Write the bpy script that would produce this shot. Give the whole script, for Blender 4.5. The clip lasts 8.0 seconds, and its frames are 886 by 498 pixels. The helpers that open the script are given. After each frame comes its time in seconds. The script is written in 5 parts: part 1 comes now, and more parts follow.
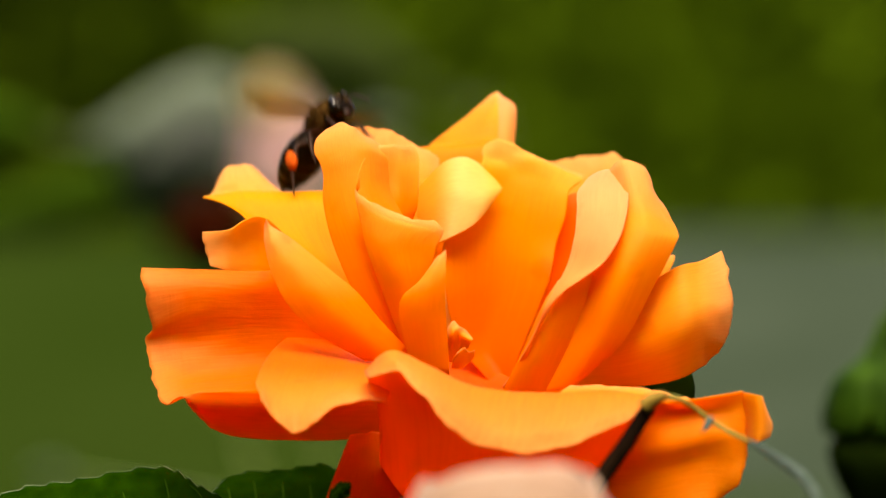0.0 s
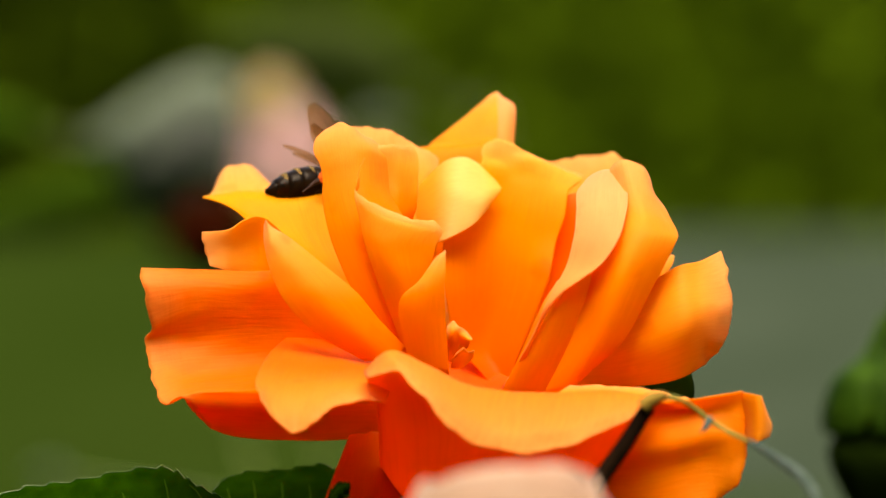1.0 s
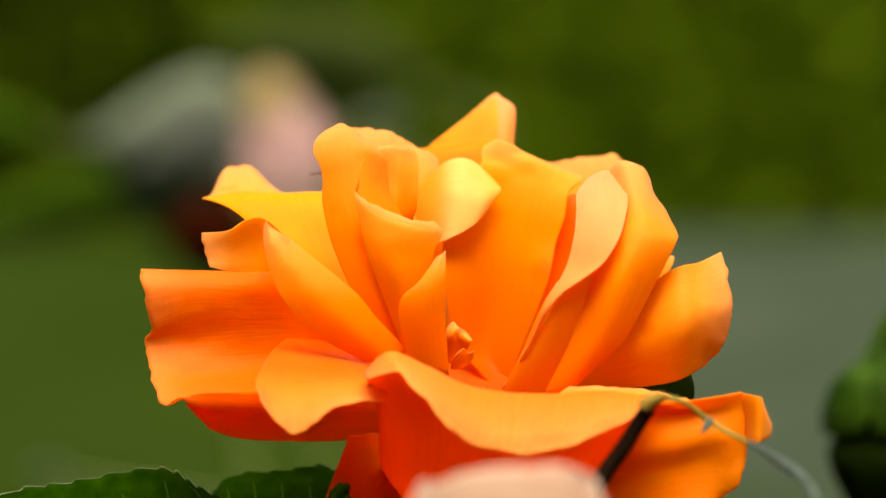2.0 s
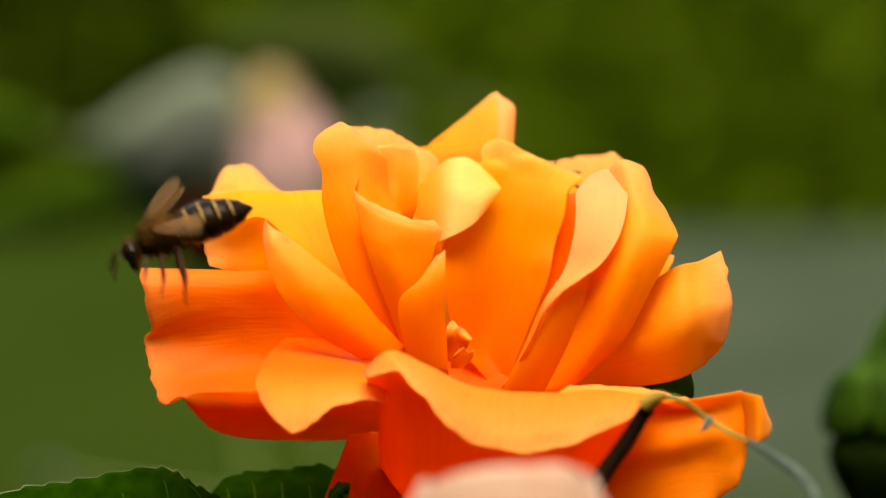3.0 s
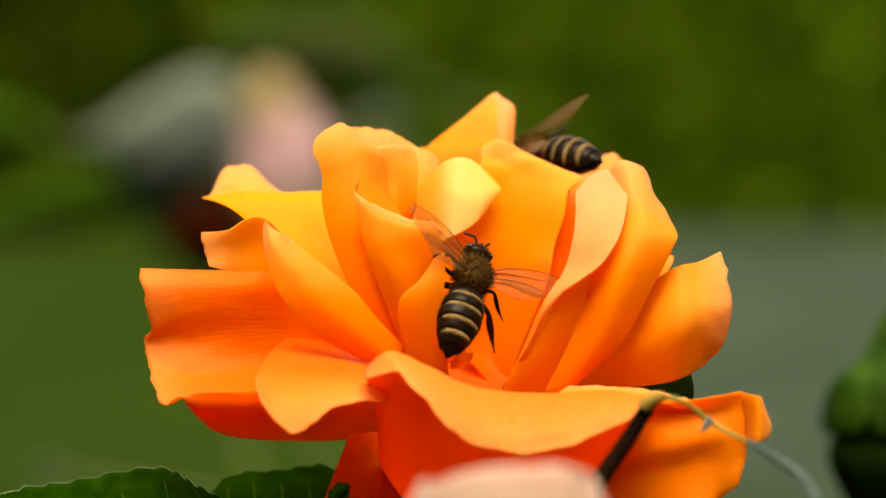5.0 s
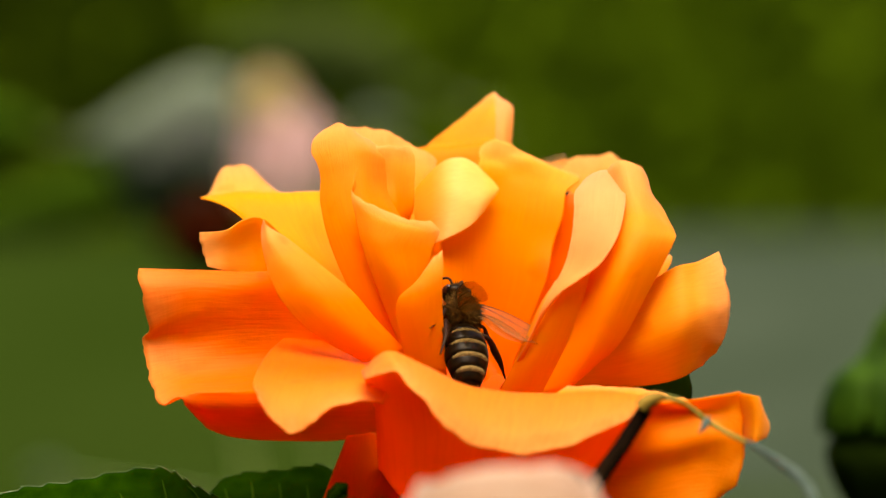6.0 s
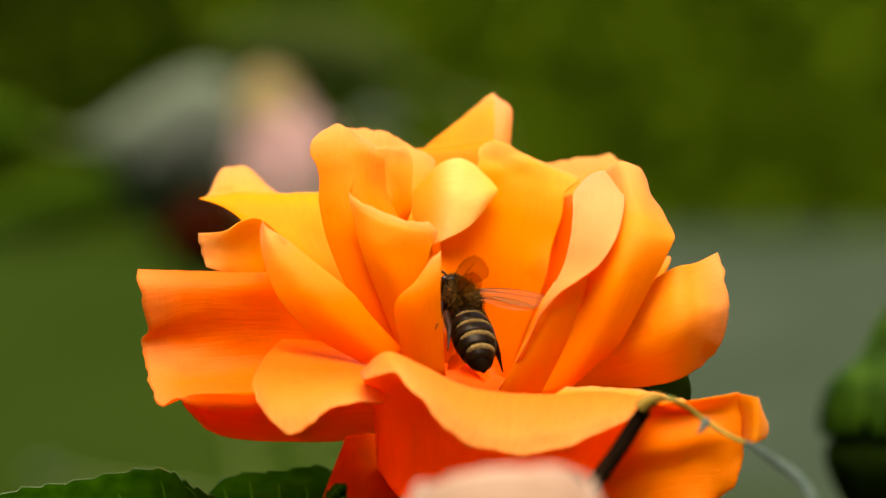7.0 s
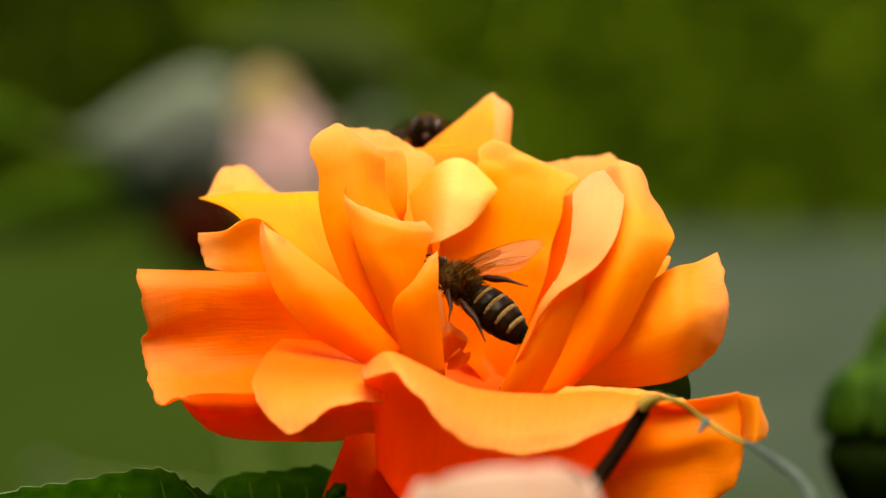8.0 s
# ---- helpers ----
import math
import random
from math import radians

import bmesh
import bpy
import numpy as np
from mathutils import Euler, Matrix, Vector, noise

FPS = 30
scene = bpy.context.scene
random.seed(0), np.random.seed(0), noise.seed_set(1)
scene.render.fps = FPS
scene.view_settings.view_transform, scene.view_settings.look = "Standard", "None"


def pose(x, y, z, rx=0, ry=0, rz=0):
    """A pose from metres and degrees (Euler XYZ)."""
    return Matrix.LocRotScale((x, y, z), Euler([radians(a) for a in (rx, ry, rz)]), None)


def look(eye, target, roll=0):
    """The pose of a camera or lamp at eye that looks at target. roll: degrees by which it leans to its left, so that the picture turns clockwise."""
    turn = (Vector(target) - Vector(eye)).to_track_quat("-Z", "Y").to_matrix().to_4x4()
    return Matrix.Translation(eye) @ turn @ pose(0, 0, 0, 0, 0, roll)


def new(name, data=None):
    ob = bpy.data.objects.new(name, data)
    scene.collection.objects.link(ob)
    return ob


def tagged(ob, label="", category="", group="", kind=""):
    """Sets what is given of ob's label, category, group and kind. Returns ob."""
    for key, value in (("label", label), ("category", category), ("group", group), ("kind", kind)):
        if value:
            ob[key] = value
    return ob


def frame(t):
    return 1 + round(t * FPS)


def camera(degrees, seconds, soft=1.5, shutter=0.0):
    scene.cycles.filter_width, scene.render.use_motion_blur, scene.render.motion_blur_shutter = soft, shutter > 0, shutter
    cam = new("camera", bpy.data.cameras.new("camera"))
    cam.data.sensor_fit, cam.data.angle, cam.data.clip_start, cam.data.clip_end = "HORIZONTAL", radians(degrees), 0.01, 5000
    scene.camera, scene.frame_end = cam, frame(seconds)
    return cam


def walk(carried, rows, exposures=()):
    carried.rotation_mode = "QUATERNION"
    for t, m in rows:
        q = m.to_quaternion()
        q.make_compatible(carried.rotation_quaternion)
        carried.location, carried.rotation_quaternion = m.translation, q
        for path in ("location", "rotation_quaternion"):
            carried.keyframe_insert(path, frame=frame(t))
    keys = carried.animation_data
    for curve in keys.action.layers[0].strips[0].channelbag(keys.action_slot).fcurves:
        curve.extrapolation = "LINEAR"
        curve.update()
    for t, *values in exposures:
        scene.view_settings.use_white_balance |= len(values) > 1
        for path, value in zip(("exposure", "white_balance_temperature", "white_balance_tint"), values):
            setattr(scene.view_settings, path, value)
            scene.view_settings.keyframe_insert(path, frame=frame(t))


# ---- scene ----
MM = 0.001

# ---------------- camera ----------------
cam = camera(12, 8.0, soft=1.5, shutter=0.35)
cam.data.dof.use_dof = True
cam.data.dof.focus_distance = 0.490
cam.data.dof.aperture_fstop = 18.5
EYE = (0.0, -0.49734, 0.0)


def aim(right, down):
    """Small turns of the tripod head, in hundredths of a degree."""
    return pose(*EYE, 90 - down / 100, 0, -right / 100)


walk(cam, [
    (0.0, aim(-0.8, 0.0)), (0.5, aim(0.5, 0.5)), (1.0, aim(0.0, 0.0)), (1.5, aim(0.0, -1.5)),
    (3.0, aim(0.5, 0.0)), (3.5, aim(0.2, 0.8)), (4.0, aim(1.1, 0.7)), (4.5, aim(0.2, -0.5)),
    (6.0, aim(3.1, -0.8)), (6.5, aim(3.8, -0.5)), (7.0, aim(4.6, -2.0)), (7.5, aim(6.5, -3.8)), (8.0, aim(5.0, -1.6)),
], exposures=[(0.0, 1.50, 8600, 10), (8.0, 1.50, 8600, 10)])

# ---------------- light ----------------
SUN_ELEVATION, SUN_AZIMUTH = 64.0, 180.0      # azimuth: from straight ahead of the camera towards its right

world = bpy.data.worlds.new("sky")
scene.world = world
world.use_nodes = True
wn = world.node_tree.nodes
sky = wn.new("ShaderNodeTexSky")
sky.sky_type = "NISHITA"
sky.sun_disc = False
sky.sun_elevation = radians(SUN_ELEVATION)
sky.sun_rotation = radians(SUN_AZIMUTH)
sky.air_density, sky.dust_density = 1.0, 4.0
wn["Background"].inputs["Strength"].default_value = 0.15
world.node_tree.links.new(sky.outputs["Color"], wn["Background"].inputs["Color"])

sun = new("sun", bpy.data.lights.new("sun", "SUN"))
sun.data.energy = 2.1
sun.data.angle = radians(46)
sun.data.color = (1.0, 0.95, 0.86)
el, az = radians(SUN_ELEVATION), radians(SUN_AZIMUTH)
sun.matrix_basis = look((math.sin(az) * math.cos(el) * 3, math.cos(az) * math.cos(el) * 3, math.sin(el) * 3), (0, 0, 0))


# ---------------- materials ----------------
def material(name, rough=0.6, **values):
    m = bpy.data.materials.new(name)
    m.use_nodes = True
    b = m.node_tree.nodes["Principled BSDF"]
    b.inputs["Roughness"].default_value = rough
    for key, value in values.items():
        b.inputs[key.replace("_", " ")].default_value = value
    return m, m.node_tree.nodes, m.node_tree.links, b


def ramp(nodes, links, source, stops):
    r = nodes.new("ShaderNodeValToRGB")
    while len(r.color_ramp.elements) < len(stops):
        r.color_ramp.elements.new(0.5)
    for e, (p, c) in zip(r.color_ramp.elements, stops):
        e.position, e.color = p, (*c, 1)
    links.new(source, r.inputs["Fac"])
    return r


def noise_node(nodes, links, scale, detail=4, coord="Object", stretch=(1, 1, 1)):
    c = nodes.new("ShaderNodeTexCoord")
    mp = nodes.new("ShaderNodeMapping")
    mp.inputs["Scale"].default_value = stretch
    n = nodes.new("ShaderNodeTexNoise")
    n.inputs["Scale"].default_value = scale
    n.inputs["Detail"].default_value = detail
    links.new(c.outputs[coord], mp.inputs["Vector"])
    links.new(mp.outputs["Vector"], n.inputs["Vector"])
    return n


def bump(nodes, links, source, bsdf, strength, distance):
    b = nodes.new("ShaderNodeBump")
    b.inputs["Strength"].default_value = strength
    b.inputs["Distance"].default_value = distance
    links.new(source, b.inputs["Height"])
    links.new(b.outputs["Normal"], bsdf.inputs["Normal"])
    return b


def mix_colour(nodes, links, a, b, fac, kind="MIX"):
    m = nodes.new("ShaderNodeMix")
    m.data_type, m.blend_type = "RGBA", kind
    if isinstance(fac, float):
        m.inputs["Factor"].default_value = fac
    else:
        links.new(fac, m.inputs["Factor"])
    for k, v in (("A", a), ("B", b)):
        sock = [i for i in m.inputs if i.name == k and i.type == "RGBA"][0]
        if isinstance(v, tuple):
            sock.default_value = (*v, 1)
        else:
            links.new(v, sock)
    return [o for o in m.outputs if o.type == "RGBA"][0]


def petal_material(name, stops, through_colour, through_share=0.45):
    """Thin petal tissue: colour runs from base to rim, fine veins fan out along it, light shines through."""
    m, n, l, b = material(name, 0.55)
    uv = n.new("ShaderNodeUVMap")
    sep = n.new("ShaderNodeSeparateXYZ")
    l.new(uv.outputs["UV"], sep.inputs["Vector"])
    base = ramp(n, l, sep.outputs["Y"], stops)
    blotch = noise_node(n, l, 130, 5)
    veins = noise_node(n, l, 3.0, 5, "UV", (26, 1.6, 1))
    v1 = ramp(n, l, veins.outputs["Fac"], [(0.3, (0.84, 0.74, 0.68)), (0.62, (1, 1, 1))])
    v2 = ramp(n, l, blotch.outputs["Fac"], [(0.3, (0.92, 0.84, 0.80)), (0.7, (1.0, 1.0, 1.0))])
    fine = noise_node(n, l, 3.0, 6, "UV", (70, 3.2, 1))
    v4 = ramp(n, l, fine.outputs["Fac"], [(0.35, (0.90, 0.80, 0.72)), (0.58, (1, 1, 1))])
    c = mix_colour(n, l, base.outputs["Color"], v1.outputs["Color"], 0.5, "MULTIPLY")
    c = mix_colour(n, l, c, v4.outputs["Color"], 0.5, "MULTIPLY")
    c = mix_colour(n, l, c, v2.outputs["Color"], 0.8, "MULTIPLY")
    speck = noise_node(n, l, 210, 2)
    v3 = ramp(n, l, speck.outputs["Fac"], [(0.66, (1.0, 1.0, 1.0)), (0.76, (0.93, 0.74, 0.6))])
    c = mix_colour(n, l, c, v3.outputs["Color"], 1.0, "MULTIPLY")
    l.new(c, b.inputs["Base Color"])
    b.inputs["Specular IOR Level"].default_value = 0.2
    b.inputs["Sheen Weight"].default_value = 0.15
    b.inputs["Sheen Roughness"].default_value = 0.4
    cells = noise_node(n, l, 700, 4)
    relief = n.new("ShaderNodeMath")
    relief.operation = "MULTIPLY_ADD"
    relief.inputs[1].default_value = 0.55
    l.new(cells.outputs["Fac"], relief.inputs[0])
    l.new(veins.outputs["Fac"], relief.inputs[2])
    folds = noise_node(n, l, 1.0, 3, "UV", (5, 26, 1))
    rim = n.new("ShaderNodeMath")
    rim.operation = "POWER"
    rim.inputs[1].default_value = 3.0
    l.new(sep.outputs["Y"], rim.inputs[0])
    crinkle = n.new("ShaderNodeMath")
    crinkle.operation = "MULTIPLY"
    l.new(folds.outputs["Fac"], crinkle.inputs[0])
    l.new(rim.outputs["Value"], crinkle.inputs[1])
    both = n.new("ShaderNodeMath")
    both.operation = "MULTIPLY_ADD"
    both.inputs[1].default_value = 1.1
    l.new(crinkle.outputs["Value"], both.inputs[0])
    l.new(relief.outputs["Value"], both.inputs[2])
    bp = bump(n, l, both.outputs["Value"], b, 0.15, 0.0005)
    t = n.new("ShaderNodeBsdfTranslucent")
    tc = mix_colour(n, l, c, through_colour, 0.5)
    l.new(tc, t.inputs["Color"])
    l.new(bp.outputs["Normal"], t.inputs["Normal"])
    s = n.new("ShaderNodeMixShader")
    s.inputs["Fac"].default_value = through_share
    l.new(b.outputs["BSDF"], s.inputs[1])
    l.new(t.outputs["BSDF"], s.inputs[2])
    l.new(s.outputs["Shader"], n["Material Output"].inputs["Surface"])
    return m


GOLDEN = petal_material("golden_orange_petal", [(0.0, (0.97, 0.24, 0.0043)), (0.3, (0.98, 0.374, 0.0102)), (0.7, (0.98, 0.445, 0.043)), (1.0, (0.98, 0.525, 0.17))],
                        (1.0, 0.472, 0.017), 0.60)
# The red lower stops put the shade of the heart's pocket into the colour.
YELLOW = petal_material("yellow_petal_shaded_base", [(0.0, (0.95, 0.12, 0.003)), (0.25, (0.97, 0.25, 0.005)), (0.42, (0.98, 0.40, 0.008)), (0.7, (0.98, 0.53, 0.03)), (1.0, (0.98, 0.57, 0.153))],
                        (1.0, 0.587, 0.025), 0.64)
# The pale stops past the middle paint the highlight of light shining through.
LEMON = petal_material("lemon_petal_highlight", [(0.0, (0.98, 0.38, 0.013)), (0.3, (0.98, 0.52, 0.06)), (0.55, (0.98, 0.76, 0.31)), (0.85, (0.98, 0.74, 0.25)), (1.0, (0.98, 0.66, 0.12))], (1.0, 0.78, 0.14), 0.62)
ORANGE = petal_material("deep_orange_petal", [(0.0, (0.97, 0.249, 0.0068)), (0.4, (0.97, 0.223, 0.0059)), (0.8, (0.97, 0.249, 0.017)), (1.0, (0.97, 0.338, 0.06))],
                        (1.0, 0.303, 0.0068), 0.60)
# Paler peach carries the light on the lip's top and through the spire's fold.
PEACH = petal_material("lit_peach_lip_and_fold", [(0.0, (0.98, 0.374, 0.025)), (0.35, (0.98, 0.409, 0.102)), (1.0, (0.98, 0.445, 0.212))], (1.0, 0.409, 0.136), 0.5)
# Redder lower half: the petal's own gradient plus shade, both put into the colour.
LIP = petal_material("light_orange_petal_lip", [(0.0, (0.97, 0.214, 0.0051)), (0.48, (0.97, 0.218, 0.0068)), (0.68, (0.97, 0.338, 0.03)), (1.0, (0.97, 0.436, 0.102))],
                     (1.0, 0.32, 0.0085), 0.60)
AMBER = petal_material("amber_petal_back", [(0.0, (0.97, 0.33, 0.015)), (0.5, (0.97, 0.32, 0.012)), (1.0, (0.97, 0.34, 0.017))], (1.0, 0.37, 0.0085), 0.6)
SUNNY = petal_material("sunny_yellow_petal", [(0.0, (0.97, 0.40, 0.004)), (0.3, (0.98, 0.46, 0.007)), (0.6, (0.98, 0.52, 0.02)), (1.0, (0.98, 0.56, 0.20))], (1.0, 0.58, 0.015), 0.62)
# Dark red stands in for the shade deep between the inner petals.
THROAT = petal_material("shaded_red_throat", [(0.0, (0.80, 0.08, 0.003)), (0.6, (0.90, 0.12, 0.004)), (1.0, (0.95, 0.16, 0.005))], (1.0, 0.14, 0.003), 0.5)
LIPPED = {"front_petal", "side_left_petal"}
HEART = {"heart_petal"}
# Outer petals, and inner_right_petal, whose deep orange paints the shade beside the heart.
DEEP_ORANGE = {"left_petal", "lower_left_petal", "inner_right_petal"}
PINK = petal_material("pale_pink_petal", [(0.0, (0.49, 0.381, 0.227)), (0.5, (0.499, 0.354, 0.272)), (1.0, (0.517, 0.381, 0.309))], (0.545, 0.399, 0.309), 0.35)

BLUSH = petal_material("blush_petal", [(0.0, (0.84, 0.66, 0.58)), (0.5, (0.88, 0.68, 0.71)), (1.0, (0.90, 0.72, 0.77))], (0.90, 0.66, 0.68), 0.3)
CREAM = petal_material("cream_petal", [(0.0, (0.599, 0.526, 0.218)), (0.5, (0.635, 0.563, 0.29)), (1.0, (0.653, 0.581, 0.345))], (0.635, 0.563, 0.254), 0.35)


def leaf_material(name, dark, light, rough=0.4, scale=160, gloss=0.5):
    m, n, l, b = material(name, rough, Specular_IOR_Level=gloss)
    f = noise_node(n, l, scale, 5)
    r = ramp(n, l, f.outputs["Fac"], [(0.3, dark), (0.75, light)])
    l.new(r.outputs["Color"], b.inputs["Base Color"])
    bump(n, l, f.outputs["Fac"], b, 0.35, 0.0006)
    return m


LEAF = leaf_material("rose_leaf", (0.0025, 0.0135, 0.0004), (0.0085, 0.031, 0.0011), 0.8, 320, 0.0)
VEIN = leaf_material("leaf_vein", (0.0127, 0.041, 0.0027), (0.024, 0.062, 0.0054), 0.8, 160, 0.0)
MARGIN = leaf_material("pale_leaf_margin", (0.07, 0.11, 0.05), (0.24, 0.30, 0.19), 0.5, 260, 0.4)
BUD = leaf_material("bud_green", (0.0045, 0.0191, 0.0005), (0.027, 0.068, 0.0045), 0.6, 160, 0.04)
DARK_HIP = leaf_material("dark_green_skin", (0.0036, 0.0082, 0.0009), (0.0073, 0.0154, 0.0018), 0.8, 160, 0.0)
STEM = leaf_material("green_stem", (0.064, 0.109, 0.027), (0.127, 0.182, 0.045), 0.45)
TWIG = leaf_material("dark_brown_twig", (0.0045, 0.0027, 0.0018), (0.0109, 0.0054, 0.0027), 0.9, 400, 0.0)
PALE_TENDRIL = leaf_material("olive_tendril", (0.091, 0.109, 0.0109), (0.182, 0.191, 0.027), 0.6, 300, 0.3)
NODE = leaf_material("brown_olive_node", (0.145, 0.082, 0.0136), (0.236, 0.154, 0.027), 0.7, 300, 0.1)
GREY_TENDRIL = leaf_material("grey_green_tendril", (0.027, 0.05, 0.041), (0.064, 0.091, 0.082), 0.7, 300, 0.1)
SAGE = leaf_material("pale_sage_leaf", (0.068, 0.096, 0.070), (0.112, 0.148, 0.115), 0.8, 60, 0.1)
GREY_LEAF = leaf_material("dull_grey_leaf", (0.032, 0.041, 0.036), (0.054, 0.064, 0.059), 0.8, 60, 0.1)
DIM_LEAF = leaf_material("dim_grey_green_leaf", (0.028, 0.046, 0.010), (0.036, 0.056, 0.016), 0.9, 60, 0.0)
RED_BROWN = leaf_material("red_brown_dry_petal", (0.012, 0.0018, 0.0006), (0.028, 0.0055, 0.0018), 0.9, 80, 0.0)
BRIGHT_LEAF = leaf_material("fresh_leaf", (0.02, 0.051, 0.0018), (0.033, 0.076, 0.0036), 0.8, 60, 0.05)
HEDGE = leaf_material("hedge_leaf", (0.038, 0.072, 0.0027), (0.046, 0.083, 0.0045), 1.0, 0.15, 0.0)
PATH = leaf_material("mossy_grey_gravel", (0.0185, 0.029, 0.0185), (0.030, 0.043, 0.030), 1.0, 2.0, 0.0)
YEW = leaf_material("dark_yew_needles", (0.024, 0.044, 0.0022), (0.034, 0.058, 0.0032), 1.0, 1.0, 0.0)
LAWN = leaf_material("lawn", (0.01, 0.021, 0.0027), (0.0145, 0.027, 0.0045), 1.0, 0.6, 0.0)

CHITIN, _, _, _b = material("black_chitin", 0.28, Specular_IOR_Level=0.06)
_f = noise_node(CHITIN.node_tree.nodes, CHITIN.node_tree.links, 1500, 3)
_r = ramp(CHITIN.node_tree.nodes, CHITIN.node_tree.links, _f.outputs["Fac"], [(0.3, (0.003, 0.002, 0.001)), (0.8, (0.013, 0.006, 0.002))])
CHITIN.node_tree.links.new(_r.outputs["Color"], _b.inputs["Base Color"])
LEG = leaf_material("dark_brown_chitin", (0.0082, 0.0027, 0.0009), (0.031, 0.0091, 0.0027), 0.45, 1500, 0.12)
HAIR = leaf_material("golden_brown_hair", (0.0145, 0.0073, 0.0018), (0.091, 0.045, 0.0091), 0.95, 2000, 0.05)
BAND = leaf_material("pale_hair_band", (0.075, 0.048, 0.015), (0.185, 0.128, 0.052), 0.95, 2500, 0.05)
EYE_BLACK, _, _, _ = material("glossy_eye", 0.15, Base_Color=(0.008, 0.006, 0.006, 1))
POLLEN = leaf_material("orange_pollen", (0.36, 0.045, 0.004), (0.52, 0.095, 0.010), 0.9, 2500, 0.1)
WING, _n, _l, _b = material("amber_wing_film", 0.38, Base_Color=(0.20, 0.11, 0.03, 1))
_b.inputs["Specular IOR Level"].default_value = 0.4
_t = _n.new("ShaderNodeBsdfTransparent")
_t.inputs["Color"].default_value = (0.93, 0.85, 0.68, 1)
_s = _n.new("ShaderNodeMixShader")
_s.inputs["Fac"].default_value = 0.16
_l.new(_t.outputs["BSDF"], _s.inputs[1])
_l.new(_b.outputs["BSDF"], _s.inputs[2])
_l.new(_s.outputs["Shader"], _n["Material Output"].inputs["Surface"])


# ---------------- mesh helpers ----------------
def link_mesh(name, verts, faces, mat, parent=None, label="", origin=(0, 0, 0), uvs=None):
    """One mesh object; verts in millimetres in its thing's space, turned about origin (mm)."""
    me = bpy.data.meshes.new(name)
    o = np.array(origin, float)
    me.from_pydata([tuple((np.array(v, float) - o) * MM) for v in verts], [], faces)
    if uvs is not None:
        layer = me.uv_layers.new(name="UVMap")
        idx = np.empty(len(me.loops), dtype=np.int32)
        me.loops.foreach_get("vertex_index", idx)
        layer.data.foreach_set("uv", np.array(uvs, dtype=np.float32)[idx].ravel())
    me.polygons.foreach_set("use_smooth", [True] * len(me.polygons))
    me.materials.append(mat)
    ob = new(name, me)
    ob.location = tuple(o * MM)
    if parent is not None:
        ob.parent = parent
    if label:
        tagged(ob, label=label)
    return ob


def root(name, at, label, category, group="", kind=""):
    e = new(name)
    e.empty_display_size = 0.005
    e.location = tuple(np.array(at, float) * MM)
    return tagged(e, label=label, category=category, group=group, kind=kind)


def spline(points, n):
    """A smooth line through all the points, n samples."""
    p = np.array(points, float)
    if len(p) == 2:
        t = np.linspace(0, 1, n)[:, None]
        return p[0] * (1 - t) + p[1] * t
    q = np.vstack([2 * p[0] - p[1], p, 2 * p[-1] - p[-2]])
    out = []
    for s in np.linspace(0, len(p) - 1, n):
        i = min(int(s), len(p) - 2)
        t = s - i
        a, b, c, d = q[i], q[i + 1], q[i + 2], q[i + 3]
        out.append(0.5 * (2 * b + (c - a) * t + (2 * a - 5 * b + 4 * c - d) * t * t + (3 * b - a - 3 * c + d) * t ** 3))
    return np.array(out)


def sheet(rows, across=64, along=44):
    """Grid of points of a curved sheet led through cross-lines from base to rim."""
    lines = []
    for y, bow, skew, pts in rows:
        n = len(pts)
        line = []
        for i, p in enumerate(pts):
            w = 2 * i / (n - 1) - 1
            line.append((p[0], y + bow * w * w + skew * w + (p[2] if len(p) > 2 else 0), p[1]))
        lines.append(spline(line, across))
    lines = np.array(lines)
    return np.stack([spline(lines[:, j], along) for j in range(across)], axis=1)


def sheet_normals(g):
    du = np.gradient(g, axis=1)
    dv = np.gradient(g, axis=0)
    n = np.cross(du, dv)
    return n / np.maximum(np.linalg.norm(n, axis=2, keepdims=True), 1e-9)


def thick(g, thickness, edge=0.5):
    """Verts, faces and uvs of a closed skin round a grid, thinner at the rim."""
    nv, nu = g.shape[:2]
    nrm = sheet_normals(g)
    v = np.linspace(0, 1, nv)[:, None, None]
    u = np.linspace(0, 1, nu)[None, :, None]
    taper = np.minimum(1, edge + (1 - edge) * 8 * np.minimum(np.minimum(u, 1 - u), 1 - v))
    off = nrm * thickness * 0.5 * taper
    top, bot = (g + off).reshape(-1, 3), (g - off).reshape(-1, 3)
    verts = np.vstack([top, bot])
    N = nv * nu
    faces = []
    for i in range(nv - 1):
        for j in range(nu - 1):
            a, b, c, d = i * nu + j, i * nu + j + 1, (i + 1) * nu + j + 1, (i + 1) * nu + j
            faces.append((a, b, c, d))
            faces.append((N + d, N + c, N + b, N + a))
    ring = [j for j in range(nu)] + [i * nu + nu - 1 for i in range(1, nv)] + [(nv - 1) * nu + j for j in range(nu - 2, -1, -1)] + [i * nu for i in range(nv - 2, 0, -1)]
    for k in range(len(ring)):
        a, b = ring[k], ring[(k + 1) % len(ring)]
        faces.append((a, N + a, N + b, b))
    uu = np.broadcast_to(u[..., 0], (nv, nu)).ravel()
    vv = np.broadcast_to(v[..., 0], (nv, nu)).ravel()
    one = np.stack([uu, vv], axis=1)
    return verts, faces, np.vstack([one, one])


